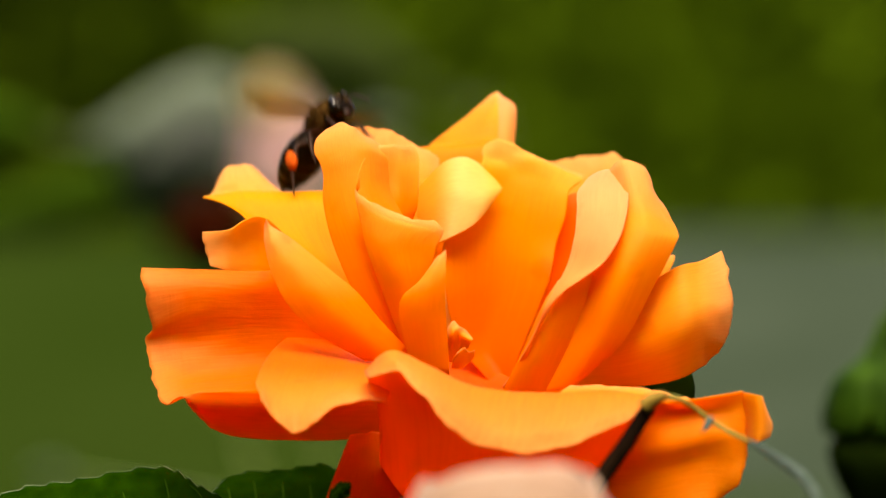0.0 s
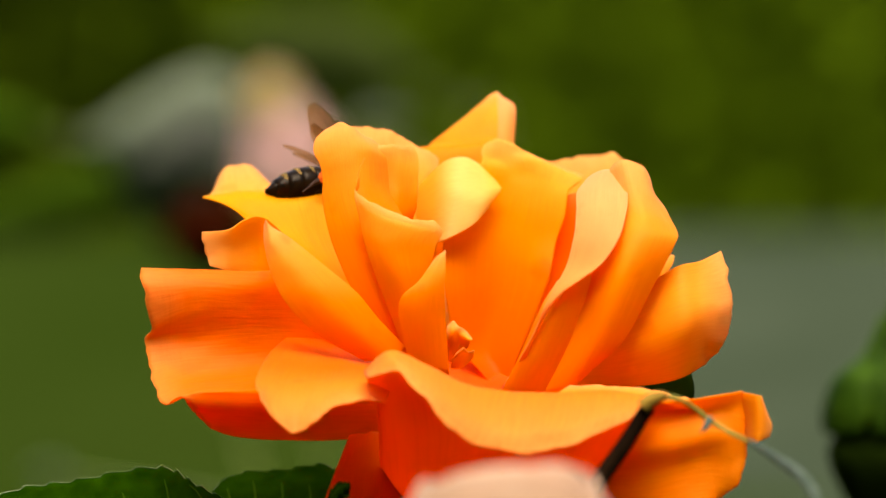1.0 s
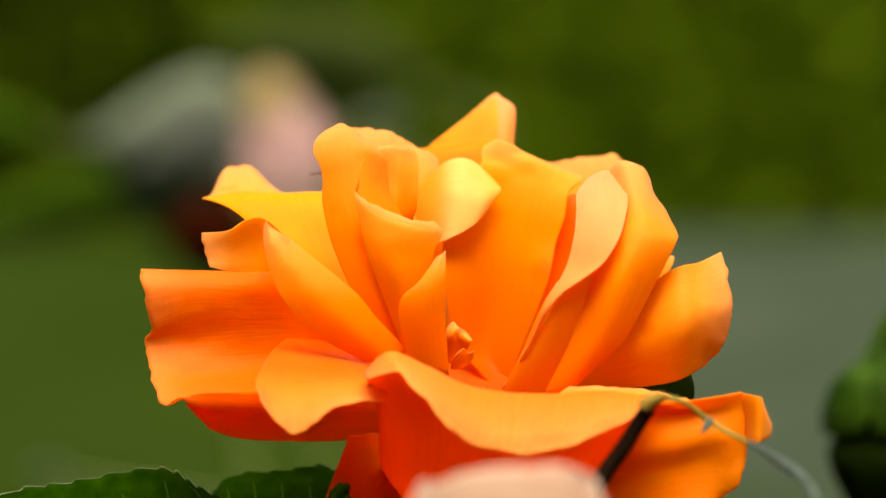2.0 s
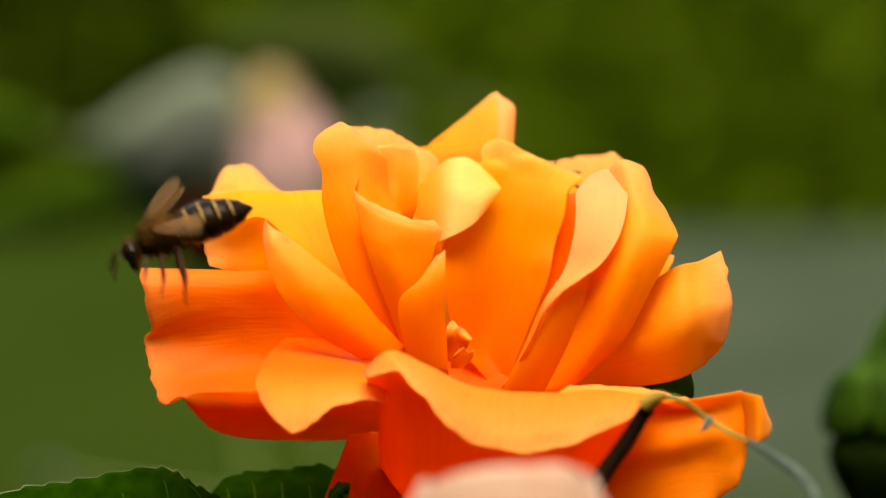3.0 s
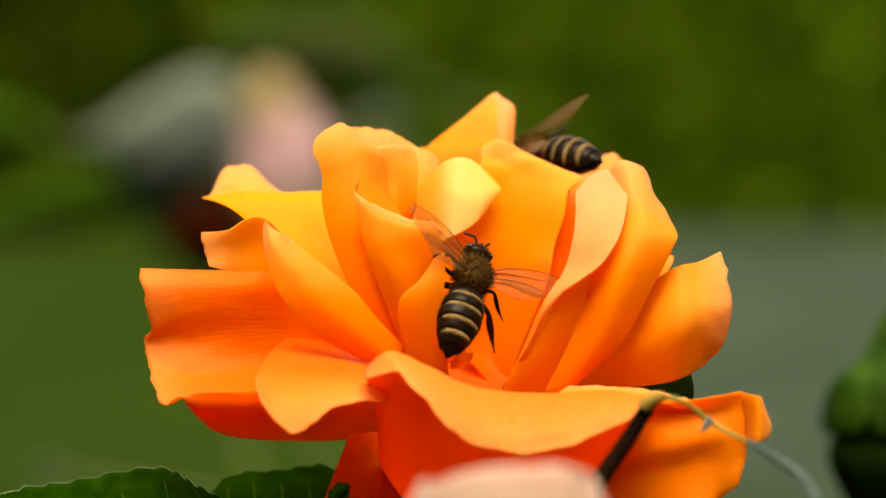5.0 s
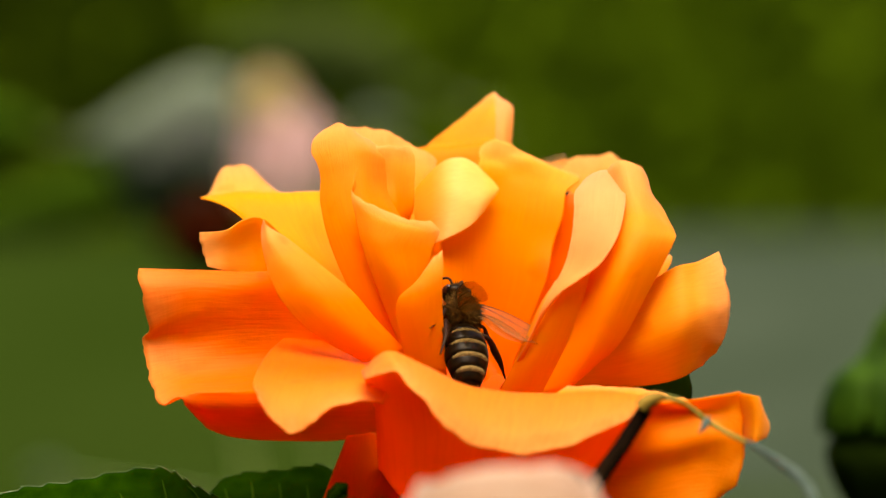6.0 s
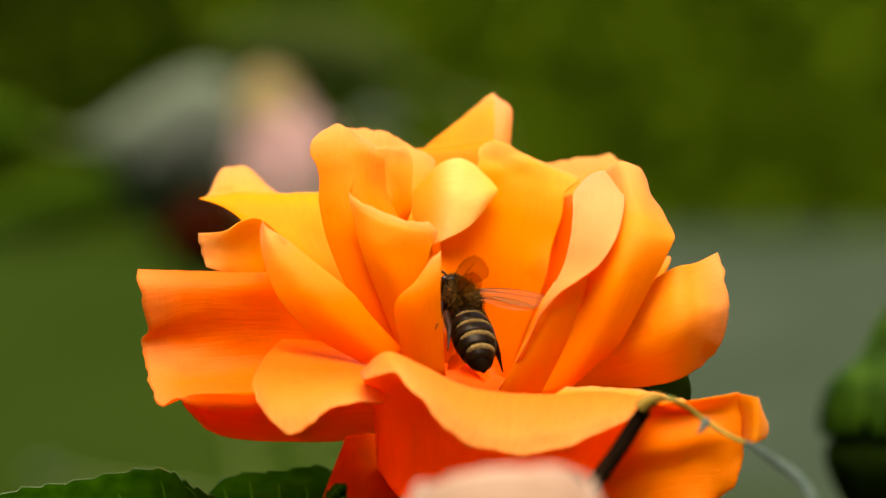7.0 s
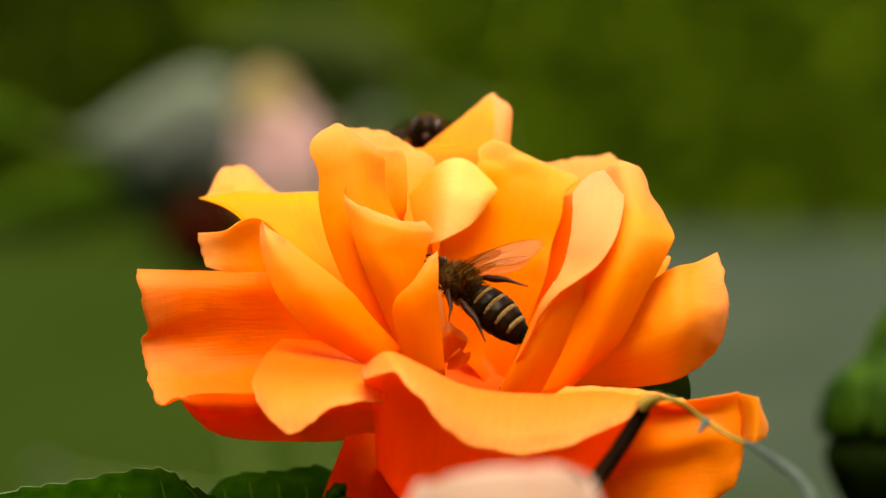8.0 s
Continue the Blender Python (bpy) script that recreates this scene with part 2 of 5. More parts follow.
def wrinkle(g, seed, rim=0.25, body=0.12):
    """Soft unevenness of living tissue, a little stronger at the rim."""
    nrm = sheet_normals(g)
    out = g.copy()
    grow = np.gradient(g, axis=0)
    grow = grow / np.maximum(np.linalg.norm(grow, axis=2, keepdims=True), 1e-9)
    nv, nu = g.shape[:2]
    width = np.linalg.norm(np.diff(g, axis=1), axis=2).sum(axis=1)
    for i in range(nv):
        for j in range(nu):
            v = i / (nv - 1)
            p = Vector((g[i, j, 0] * 0.12, g[i, j, 1] * 0.12, g[i, j, 2] * 0.12 + seed * 7.3))
            q = Vector((g[i, j, 0] * 0.16, g[i, j, 1] * 0.16 + seed * 3.1, g[i, j, 2] * 0.16))
            fine = Vector((g[i, j, 0] * 0.55, g[i, j, 1] * 0.55 + seed, g[i, j, 2] * 0.55))
            out[i, j] += nrm[i, j] * (body * 2 * noise.noise(p) + rim * v ** 3 * noise.noise(q * 1.7) + 0.16 * v ** 2 * noise.noise(fine)
                                       + 0.07 * v ** 2 * noise.noise(Vector((j / nu * width[i] * 0.42, v * 2.2, seed * 5.7))))
            out[i, j] += grow[i, j] * v ** 8 * (0.5 * noise.noise(fine * 0.7) + 0.25 * noise.noise(fine * 1.9))
    return out


def tube(points, radii, sides=10, samples=24):
    """Verts and faces of a tapered round rod along a smooth line, with closed ends."""
    c = spline(points, samples)
    r = spline([(x, 0, 0) for x in radii], samples)[:, 0]
    verts, faces = [], []
    d = np.gradient(c, axis=0)
    side = None
    for i in range(samples):
        t = d[i] / max(np.linalg.norm(d[i]), 1e-9)
        if side is None:
            side = np.cross(t, (0.13, 0.27, 0.95))
            if np.linalg.norm(side) < 0.2:
                side = np.cross(t, (1, 0, 0))
        side = side - t * np.dot(side, t)
        side /= np.linalg.norm(side)
        up = np.cross(t, side)
        for k in range(sides):
            a = 2 * math.pi * k / sides
            verts.append(c[i] + (side * math.cos(a) + up * math.sin(a)) * r[i])
    for i in range(samples - 1):
        for k in range(sides):
            a, b = i * sides + k, i * sides + (k + 1) % sides
            faces.append((a, b, b + sides, a + sides))
    faces.append(tuple(range(sides - 1, -1, -1)))
    faces.append(tuple(range((samples - 1) * sides, samples * sides)))
    return verts, faces


def turned(profile, sides=28, samples=30, squash=1.0):
    """A lathe form about z from (radius, z) pairs."""
    p = spline([(r, 0, z) for r, z in profile], samples)
    verts, faces = [], []
    for r, _, z in p:
        for k in range(sides):
            a = 2 * math.pi * k / sides
            verts.append((max(r, 0.01) * math.cos(a), max(r, 0.01) * math.sin(a) * squash, z))
    for i in range(samples - 1):
        for k in range(sides):
            a, b = i * sides + k, i * sides + (k + 1) % sides
            faces.append((a, b, b + sides, a + sides))
    faces.append(tuple(range(sides - 1, -1, -1)))
    faces.append(tuple(range((samples - 1) * sides, samples * sides)))
    return verts, faces


def moved(verts, m):
    return [tuple(m @ Vector(v)) for v in verts]


# ---------------- ground and distance ----------------
GROUND = -800.0


def rise(y):
    """A gentle grass bank across the garden."""
    t = min(1, max(0, (y - 10.5) / 4.5))
    return 0.84 * t * t * (3 - 2 * t)


def lie(x, y):
    return GROUND + 1000 * (rise(y) + 0.02 * noise.noise(Vector((x * 0.4, y * 0.4, 0))))


def gravel_path():
    """A broad mossy gravel path that climbs the bank, laid on the lawn with an uneven edge."""
    verts, faces = [], []
    ny, nx = 60, 16
    for i in range(ny + 1):
        y = 7.5 + 9.5 * i / ny
        left = 0.35 + 0.12 * noise.noise(Vector((y * 0.8, 3, 0))) + 0.03 * (y - 7.5)
        for j in range(nx + 1):
            x = left + 3.4 * j / nx
            verts.append((x * 1000, y * 1000, lie(x, y) + 14))
    for i in range(ny):
        for j in range(nx):
            a = i * (nx + 1) + j
            faces.append((a, a + 1, a + nx + 2, a + nx + 1))
    tagged(link_mesh("path", verts, faces, PATH), "mossy grey-green gravel path climbing the bank", "path", kind="structure")


def ground():
    n = 60
    xs = np.concatenate([np.linspace(-2500, -30, 12), np.linspace(-20, 20, 30), np.linspace(30, 2500, 12)])
    ys = np.concatenate([np.linspace(-300, -5, 8), np.linspace(-4, 30, 40), np.linspace(40, 4000, 14)])
    verts = [(x * 1000, y * 1000, lie(x, y)) for y in ys for x in xs]
    w = len(xs)
    faces = [(i * w + j, i * w + j + 1, (i + 1) * w + j + 1, (i + 1) * w + j) for i in range(len(ys) - 1) for j in range(w - 1)]
    tagged(link_mesh("ground", verts, faces, LAWN), "olive-green lawn rising in a low bank towards the hedge", "lawn", kind="structure")


def foliage_bank(name, mat, x0, x1, y, depth, height, count, size, label, category, seed, lift=0.0):
    """A dense bank of foliage: a lumpy core under thousands of single leaf sprays."""
    rng = random.Random(seed)
    verts, faces = [], []
    nx, nz = 60, 14
    for j in range(nz + 1):
        for i in range(nx + 1):
            x = x0 + (x1 - x0) * i / nx
            z = height * j / nz
            k = noise.noise(Vector((x * 0.35, z * 0.8, seed)))
            verts.append((x * 1000, (y + 0.5 * depth * k) * 1000, (z + lift) * 1000 + GROUND + 250 * min(1, height / 4) * k * (j > nz - 3)))
    for j in range(nz):
        for i in range(nx):
            a = j * (nx + 1) + i
            faces.append((a, a + 1, a + nx + 2, a + nx + 1))
    for _ in range(count):
        c = np.array((rng.uniform(x0, x1), y - rng.uniform(0, depth), rng.uniform(0, height * 1.03)))
        d = np.array((rng.gauss(0, 1), rng.gauss(0, 1), rng.gauss(0, 1)))
        d /= np.linalg.norm(d)
        s = np.cross(d, (rng.gauss(0, 1), rng.gauss(0, 1), rng.gauss(0, 1)))
        s /= np.linalg.norm(s)
        L = size * rng.uniform(0.5, 1.2)
        b = len(verts)
        for q in (c - d * L, c + s * L * 0.4, c + d * L, c - s * L * 0.4):
            verts.append((q[0] * 1000, q[1] * 1000, (q[2] + lift) * 1000 + GROUND))
        faces.append((b, b + 1, b + 2, b + 3))
    tagged(link_mesh(name, verts, faces, mat), label, category, kind="stuff")


def light_blocking_hedge():
    """A tall hedge added out of view beside and behind the lens, to block low sky light."""
    rng = random.Random(21)
    verts, faces = [], []
    runs = (((-5, -4), (5, -4)), ((-5, -4), (-5, 9)), ((5, -4), (5, 9)))
    for (xa, ya), (xb, yb) in runs:
        L = math.hypot(xb - xa, yb - ya)
        nx, nz, b = 40, 12, len(verts)
        for j in range(nz + 1):
            for i in range(nx + 1):
                x, y, z = xa + (xb - xa) * i / nx, ya + (yb - ya) * i / nx, 4.2 * j / nz
                k = 0.25 * noise.noise(Vector((x * 0.9, y * 0.9, z * 0.9)))
                verts.append(((x + k) * 1000, (y + k) * 1000, z * 1000 + GROUND))
        for j in range(nz):
            for i in range(nx):
                a = b + j * (nx + 1) + i
                faces.append((a, a + 1, a + nx + 2, a + nx + 1))
        for _ in range(2500):
            q = rng.random()
            c = np.array((xa + (xb - xa) * q + rng.gauss(0, 0.15), ya + (yb - ya) * q + rng.gauss(0, 0.15), rng.uniform(0, 4.3)))
            d = np.array([rng.gauss(0, 1) for _ in range(3)])
            d /= np.linalg.norm(d)
            w = np.cross(d, [rng.gauss(0, 1) for _ in range(3)])
            w /= np.linalg.norm(w)
            b = len(verts)
            for p in (c - d * 0.12, c + w * 0.05, c + d * 0.12, c - w * 0.05):
                verts.append((p[0] * 1000, p[1] * 1000, p[2] * 1000 + GROUND))
            faces.append((b, b + 1, b + 2, b + 3))
    tagged(link_mesh("light_blocking_hedge", verts, faces, HEDGE), "added unseen hedge that blocks low sky light", "hedge", kind="stuff")


def rose_bush():
    """The bush under the flowers: woody canes from one root and a mass of single leaves."""
    rng = random.Random(31)
    bush = root("rose_bush", (20, 40, GROUND), "dense dark green rose bush under the flowers", "bush")
    for k in range(9):
        a = k * 0.7 + rng.uniform(-0.2, 0.2)
        reach = rng.uniform(90, 230)
        tip = (reach * math.cos(a), reach * math.sin(a), -GROUND - rng.uniform(100, 190))
        v, f = tube([(8 * math.cos(a), 8 * math.sin(a), 4), (tip[0] * 0.35, tip[1] * 0.35, tip[2] * 0.35), (tip[0] * 0.8, tip[1] * 0.8, tip[2] * 0.75), tip], [5.5, 4.5, 3.2, 1.5], 8, 24)
        link_mesh("cane", v, f, STEM, bush)
    verts, faces = [], []
    for _ in range(11000):
        x, y = rng.uniform(-330, 330), rng.uniform(-330, 380)
        edge = math.hypot(x / 310, (y - 20) / 330) + 0.22 * noise.noise(Vector((x * 0.012, y * 0.012, 2)))
        if edge > 1:
            continue
        top = -74 - max(0, y) * 0.07 - 220 * max(0, edge - 0.55) ** 1.5 + 10 * noise.noise(Vector((x * 0.02, y * 0.02, 5)))
        z = top - abs(rng.gauss(0, 1)) * 150
        if z < GROUND + 60:
            continue
        d = Vector((rng.gauss(0, 1), rng.gauss(0, 1), rng.gauss(0, 0.45))).normalized()
        w = d.cross(Vector((rng.gauss(0, 0.5), rng.gauss(0, 0.5), 1))).normalized()
        n = d.cross(w)
        L = rng.uniform(14, 24)
        c = Vector((x - 20, y - 40, z - 18 - GROUND))
        b = len(verts)
        for p in (c - d * L, c - d * L * 0.2 + w * L * 0.5, c + d * L - n * 3, c - d * L * 0.2 - w * L * 0.5, c - n * 2):
            verts.append(tuple(p))
        faces += [(b, b + 1, b + 4), (b + 1, b + 2, b + 4), (b + 2, b + 3, b + 4), (b + 3, b, b + 4)]
    tagged(link_mesh("foliage", verts, faces, LEAF, bush), kind="stuff")


# ---------------- the orange rose ----------------
PETALS = {}
PETALS["backing_petal"] = [
    (12, 0, 0, [(1.1, -21.8), (7.9, -21.8)]),
    (22, 0, 0, [(-6.5, -12.5), (5.3, -13.9), (17.8, -12.5)]),
    (28, 0, 0, [(-8.7, -4.2), (5.4, -4.2), (20.8, -4.2)]),
]
PETALS["spire_petal"] = [
    (14, 0, 0, [(2.6, -13.6), (4.5, -13.6), (6.6, -13.6)]),
    (19, 0, 0, [(-3.4, 9.4), (1.1, 9.5, -0.6), (4.6, 9.7, -1), (6.6, 9.7, -1)]),
    (22, 0, 0, [(-1.7, 12.7), (1.9, 13.2, -0.5), (4.9, 13.5, -0.9), (6.7, 13.5, -0.9)]),
    (24, 0, 0, [(1.1, 15.0), (3.8, 15.7, -0.4), (5.7, 16.3, -0.7), (6.8, 16.3, -0.7)]),
    (26, 0, 0, [(4.1, 17.5), (5.3, 17.9, -0.3), (6.2, 18.2, -0.5), (6.9, 18.3, -0.5)]),
    (27, 0, 0, [(5.9, 19.3), (6.3, 19.5), (6.6, 19.6), (6.9, 19.5)]),
]
PETALS["far_petal"] = [
    (14, 0, 0, [(5.2, -16.4), (8.0, -16.4), (10.7, -16.4)]),
    (24, -3, 0, [(12.2, 2.8), (16.5, 3.6), (20.7, 3.6), (24.7, 3.5)]),
    (29, -3, 0, [(12.7, 10.7), (15.2, 11.3), (18.1, 11.6), (21.2, 11.9), (23.0, 10.9), (25.0, 9.9)]),
]
PETALS["heart_petal"] = [
    (6, 0, 0, [(6.3, -16.8), (7.2, -17.1), (8.2, -16.8)]),
    (7.5, -1, 0, [(4.2, -14.3), (6.5, -14.7), (8.6, -14.1)]),
    (8.5, -2, 0, [(1.5, -11.0), (5.2, -11.7), (9.5, -11.5)]),
    (9, -3, 0, [(0.1, -4.0), (6.6, -4.1), (12.4, -4.0)]),
    (9.4, -1.6, 0, [(0.1, 1.4), (6.9, 1.1), (13.5, 0.7)]),
    (9.8, -1.4, 0, [(1.1, 4.8), (7.5, 4.8), (14.6, 3.8)]),
    (10.4, -1.4, 0, [(3.1, 7.5), (8.2, 7.6), (14.9, 5.8)]),
    (11, -1.4, 0, [(4.1, 9.6), (8.9, 9.3), (15.2, 7.1)]),
    (11.4, -1, 0, [(4.7, 10.7), (6.0, 10.7), (7.9, 10.7), (12.0, 10.2), (16.6, 8.1)]),
    (11.7, -0.6, 0, [(4.6, 11.7), (6.0, 11.9), (8.1, 11.5), (12.1, 10.2), (16.8, 8.5)]),
    (12.1, -0.4, 0, [(4.9, 12.4), (5.9, 12.8), (7.6, 13.0), (10.7, 11.4, 0.3), (12.6, 10.5, 0.6), (16.8, 8.7)]),
]
PETALS["inner_right_petal"] = [
    (8, 0, 0, [(9.6, -13.5), (11.1, -13.5), (12.3, -13.5)]),
    (9.6, 0, 0, [(11.6, -6.7), (14.0, -6.6), (15.7, -6.0)]),
    (10, 0, 0, [(13.2, -0.6), (15.2, -0.5), (17.4, -0.3)]),
    (10, 0, 0, [(14.4, 3.8), (16.1, 4.1), (17.8, 4.1)]),
    (10.2, 0, 0, [(14.8, 6.5), (16.2, 6.9), (17.8, 7.0)]),
]
PETALS["rear_left_petal"] = [
    (6, 0, 0, [(-4.3, -10.7), (-2.3, -10.7), (-0.3, -10.7)]),
    (9, 0, 0, [(-12.5, 7.5), (-9.1, 6.2), (-5.7, 5.5), (-2.3, 4.8), (-1.0, 4.1)]),
    (14, 0, 0, [(-12.6, 14.9), (-9.2, 14.7), (-6.8, 14.5), (-5.4, 13.7), (-1.9, 11.9), (-0.6, 10.8)]),
]
PETALS["landing_petal"] = [
    (-4, 0, 0, [(-17.5, -3.9), (-14.8, -5.2), (-10.8, -6.5), (-7.5, -7.9), (-5.6, -9.2)]),
    (2, 0, 0, [(-23.7, 3.9), (-21.0, 2.1), (-17.7, 1.1), (-13.7, 0.1), (-9.6, -0.6)]),
    (6, 0, 0, [(-28.4, 6.1), (-26.2, 6.3), (-23.2, 6.6), (-19.2, 6.4), (-14.1, 6.3), (-10.7, 6.1)]),
    (14, 0, 0, [(-28.7, 6.2), (-26.3, 6.6), (-22.9, 6.9), (-19.5, 6.6), (-14.3, 6.4), (-10.9, 6.3)]),
    (21, 0, 0, [(-27.9, 6.9), (-27.0, 9.7), (-25.0, 10.4), (-23.1, 9.8), (-19.7, 6.9), (-14.5, 6.7), (-11.0, 6.5)]),
]
PETALS["small_left_petal"] = [
    (7, 0, 0, [(-15.1, -2.6), (-15.1, -3.3), (-15.1, -4.0)]),
    (0, 0, 0, [(-19.5, 2.5), (-19.6, -0.6), (-19.6, -3.4)]),
    (-2, 0, 0, [(-21.5, 3.8), (-21.8, 0.7, 0.6), (-21.8, -2.9)]),
    (-3.5, 0, 0, [(-23.4, 3.4, -0.3), (-23.8, 0.6, 0.5), (-23.8, -2.6)]),
    (-4.8, 0, 0, [(-25.2, 2.3, -0.3), (-25.6, 0.2, 0.2), (-25.6, -2.4)]),
    (-5.2, 0, 0, [(-28.2, 2.0), (-27.9, 0.0), (-27.1, -2.0)]),
]
PETALS["left_petal"] = [
    (1, 0, 0, [(-11.0, -3.9), (-11.0, -5.9), (-11.0, -8.0), (-11.0, -10.6), (-10.3, -12.6), (-10.0, -14.3), (-6.3, -15.6), (-5.3, -16.6), (-5.3, -18.9, -1), (-6.3, -21.0), (-8.7, -22.4, 3)]),
    (-4, 0, 0, [(-17.5, -2.6), (-17.5, -4.6), (-17.5, -7.2, 0.5), (-17.5, -10.0, 0.7), (-17.2, -12.5), (-16.9, -14.4, -2), (-16.6, -16.0, -4.5), (-16.5, -16.9, -5.5), (-16.2, -18.8, -5), (-16.1, -20.9, -1), (-16.2, -22.6, 5)]),
    (-7, 0, 0, [(-22.7, -2.5, 0.8), (-22.8, -4.4, -0.5), (-23.0, -7.2, -0.2), (-23.3, -9.9, 0.4), (-23.3, -12.8), (-23.0, -14.8, -2.4), (-22.7, -16.0, -6.5), (-22.4, -16.8, -7), (-22.1, -18.6, -6), (-21.7, -20.6, -2), (-21.5, -22.2, 4)]),
    (-9, 0, 0, [(-28.5, -2.4, 1.2), (-28.6, -4.2, -0.5), (-28.8, -7.0, -0.3), (-29.1, -10.4, 1.1), (-29.1, -13.0), (-28.8, -15.1, -2), (-28.2, -16.2, -6.5), (-27.9, -16.7, -7), (-27.1, -18.3, -6), (-26.0, -20.0, -2), (-25.0, -21.5, 4)]),
    (-10, 0, 0, [(-35.0, -2.2, 1), (-34.6, -4.8, -0.5), (-33.6, -8.8, 0.6), (-34.5, -10.8, 1.8), (-33.8, -14.0), (-32.8, -16.6, -4.5), (-31.7, -17.6, -6), (-30.0, -16.7, -7), (-29.2, -17.7, -6), (-28.2, -19.3, -2), (-27.1, -20.8, 4)]),
]
PETALS["spike_petal"] = [
    (-13, 0.5, 0, [(-9.0, -12.9), (-6.1, -12.7), (-4.0, -11.6)]),
    (-14, 1, 0, [(-14.8, -9.5), (-11.0, -8.7), (-7.5, -7.9)]),
    (-14.3, 1, 0, [(-18.0, -6.2), (-14.5, -5.2), (-10.1, -4.8)]),
    (-13.8, 1, 0, [(-19.6, -3.1), (-16.8, -2.4), (-13.8, -1.8)]),
    (-12.8, 0.8, 0, [(-20.5, 0.1), (-19.0, 0.3), (-17.0, 0.8)]),
    (-11.6, 0.5, 0, [(-20.9, 2.8), (-20.5, 3.5), (-19.6, 2.7)]),
]
PETALS["tall_left_petal"] = [
    (-9.5, 0, 0, [(-5.5, -13.0), (-3.9, -13.0), (-2.6, -13.0), (-0.9, -13.1, 2)]),
    (-11, 0, 0, [(-10.2, -5.2), (-6.8, -5.1, -0.4), (-3.5, -4.8), (-0.9, -4.5, 3)]),
    (-10.5, 0, 0, [(-12.8, 0.7), (-9.4, 1.0, -0.6), (-6.1, 1.4), (-3.2, 1.7, 4)]),
    (-9.5, 0, 0, [(-13.9, 5.3), (-11.2, 5.9, -0.6), (-8.4, 6.3), (-5.5, 6.3, 4)]),
    (-9, 0, 0, [(-13.9, 8.2), (-11.4, 8.7, -0.5), (-8.8, 9.0, 0.3), (-5.9, 9.1, 4)]),
    (-8.7, 0, 0, [(-14.3, 9.9), (-11.6, 10.3, -0.5), (-8.8, 10.4, 0.5), (-5.9, 10.3, 4)]),
    (-8.3, 0, 0, [(-15.0, 11.2), (-11.9, 11.9, -0.3), (-8.9, 11.5, 0.5), (-6.2, 11.0, 4)]),
    (-7.6, 0, 0, [(-14.8, 12.7), (-12.1, 13.5), (-9.3, 12.4, 0.6), (-6.8, 11.6, 4)]),
    (-6.5, 0, 0, [(-13.6, 14.1), (-12.1, 14.7), (-10.7, 14.1), (-9.2, 12.9, 1), (-7.2, 11.9, 4)]),
]
PETALS["cup_left_petal"] = [
    (-5, 0, 0, [(-6.2, -7.9), (-4.2, -7.9), (-2.2, -7.9)]),
    (-6, 0, 0, [(-9.5, 2.0), (-6.5, 1.7), (-3.6, 1.7)]),
    (-7, 0, 0, [(-10.1, 6.5, -3), (-7.8, 6.0), (-5.2, 5.3, 0.8), (-3.0, 5.0, -0.8)]),
    (-6.5, 0, 0, [(-9.9, 8.7, -3), (-8.2, 8.5), (-5.5, 8.3, 1), (-2.8, 8.1, -0.8)]),
    (-5.5, 0, 0, [(-9.2, 10.6, -2.8), (-8.0, 11.1, -0.6), (-5.5, 11.3, 0.6), (-2.8, 10.6, -0.6)]),
    (-4.8, 0, 0, [(-8.8, 11.5, -2), (-7.7, 12.1, -0.5), (-5.5, 12.3), (-3.3, 11.9, -0.5)]),
]
PETALS["fold_left_petal"] = [
    (-11, 0, 0, [(-4.4, -11.8), (-2.2, -12.8), (0.4, -13.5)]),
    (-13.4, 0.8, 0, [(-7.5, -3.8), (-4.5, -4.5), (-1.6, -4.2)]),
    (-13.7, 0.8, 0, [(-9.0, 0.7), (-6.1, 0.1), (-1.0, -0.6)]),
    (-13.5, 0.7, 0, [(-9.7, 4.0), (-6.7, 2.7), (-3.5, 2.0), (-0.6, 0.8)]),
    (-13.1, 0.5, 0, [(-10.1, 5.8), (-8.8, 4.9), (-6.5, 3.6), (-3.9, 2.9), (-1.3, 2.3), (-0.3, 1.4)]),
    (-12.7, 0.3, 0, [(-10.2, 7.1), (-9.0, 5.9), (-6.8, 4.6), (-4.0, 3.7), (-1.3, 3.1), (-0.1, 2.1)]),
]
PETALS["left_heart_petal"] = [
    (-13, 0, 0, [(-3.9, -13.1), (-1.6, -14.0), (0.7, -14.5)]),
    (-15, 0.6, 0, [(-5.1, -7.7), (-2.5, -7.7), (0.3, -7.7)]),
    (-15.5, 0.5, 0, [(-4.7, -5.4), (-2.2, -5.1), (0.2, -4.8)]),
    (-15.3, 0.3, 0, [(-3.0, -3.8), (-1.3, -3.2), (0.3, -2.6)]),
    (-14.8, 0.3, 0, [(-1.8, -2.3), (-0.7, -1.6), (0.3, -1.1)]),
    (-14.3, 0.2, 0, [(-0.6, -0.7), (-0.1, -0.3), (0.3, 0.1)]),
]
PETALS["bright_petal"] = [
    (9.5, 0, 0, [(-3.3, 0.7), (-4.2, 3.8), (-3.8, 6.5)]),
    (8, 0, 0, [(-2.0, 0.6, -0.6), (-2.3, 4.7), (-2.2, 8.3, 1)]),
    (6.8, 0, 0, [(-0.3, 0.9, -1.2), (0.1, 5.8, -0.5), (0.1, 10.4, 1.5)]),
    (6.2, 0, 0, [(1.1, 1.5, -1.4), (2.1, 6.1, -0.5), (2.1, 11.0, 2)]),
    (6.4, 0, 0, [(3.4, 2.8, -1.2), (4.5, 6.5), (3.9, 10.4, 2)]),
    (7.6, 0, 0, [(5.5, 5.1, -0.6), (6.6, 7.0), (5.4, 9.2, 1)]),
]
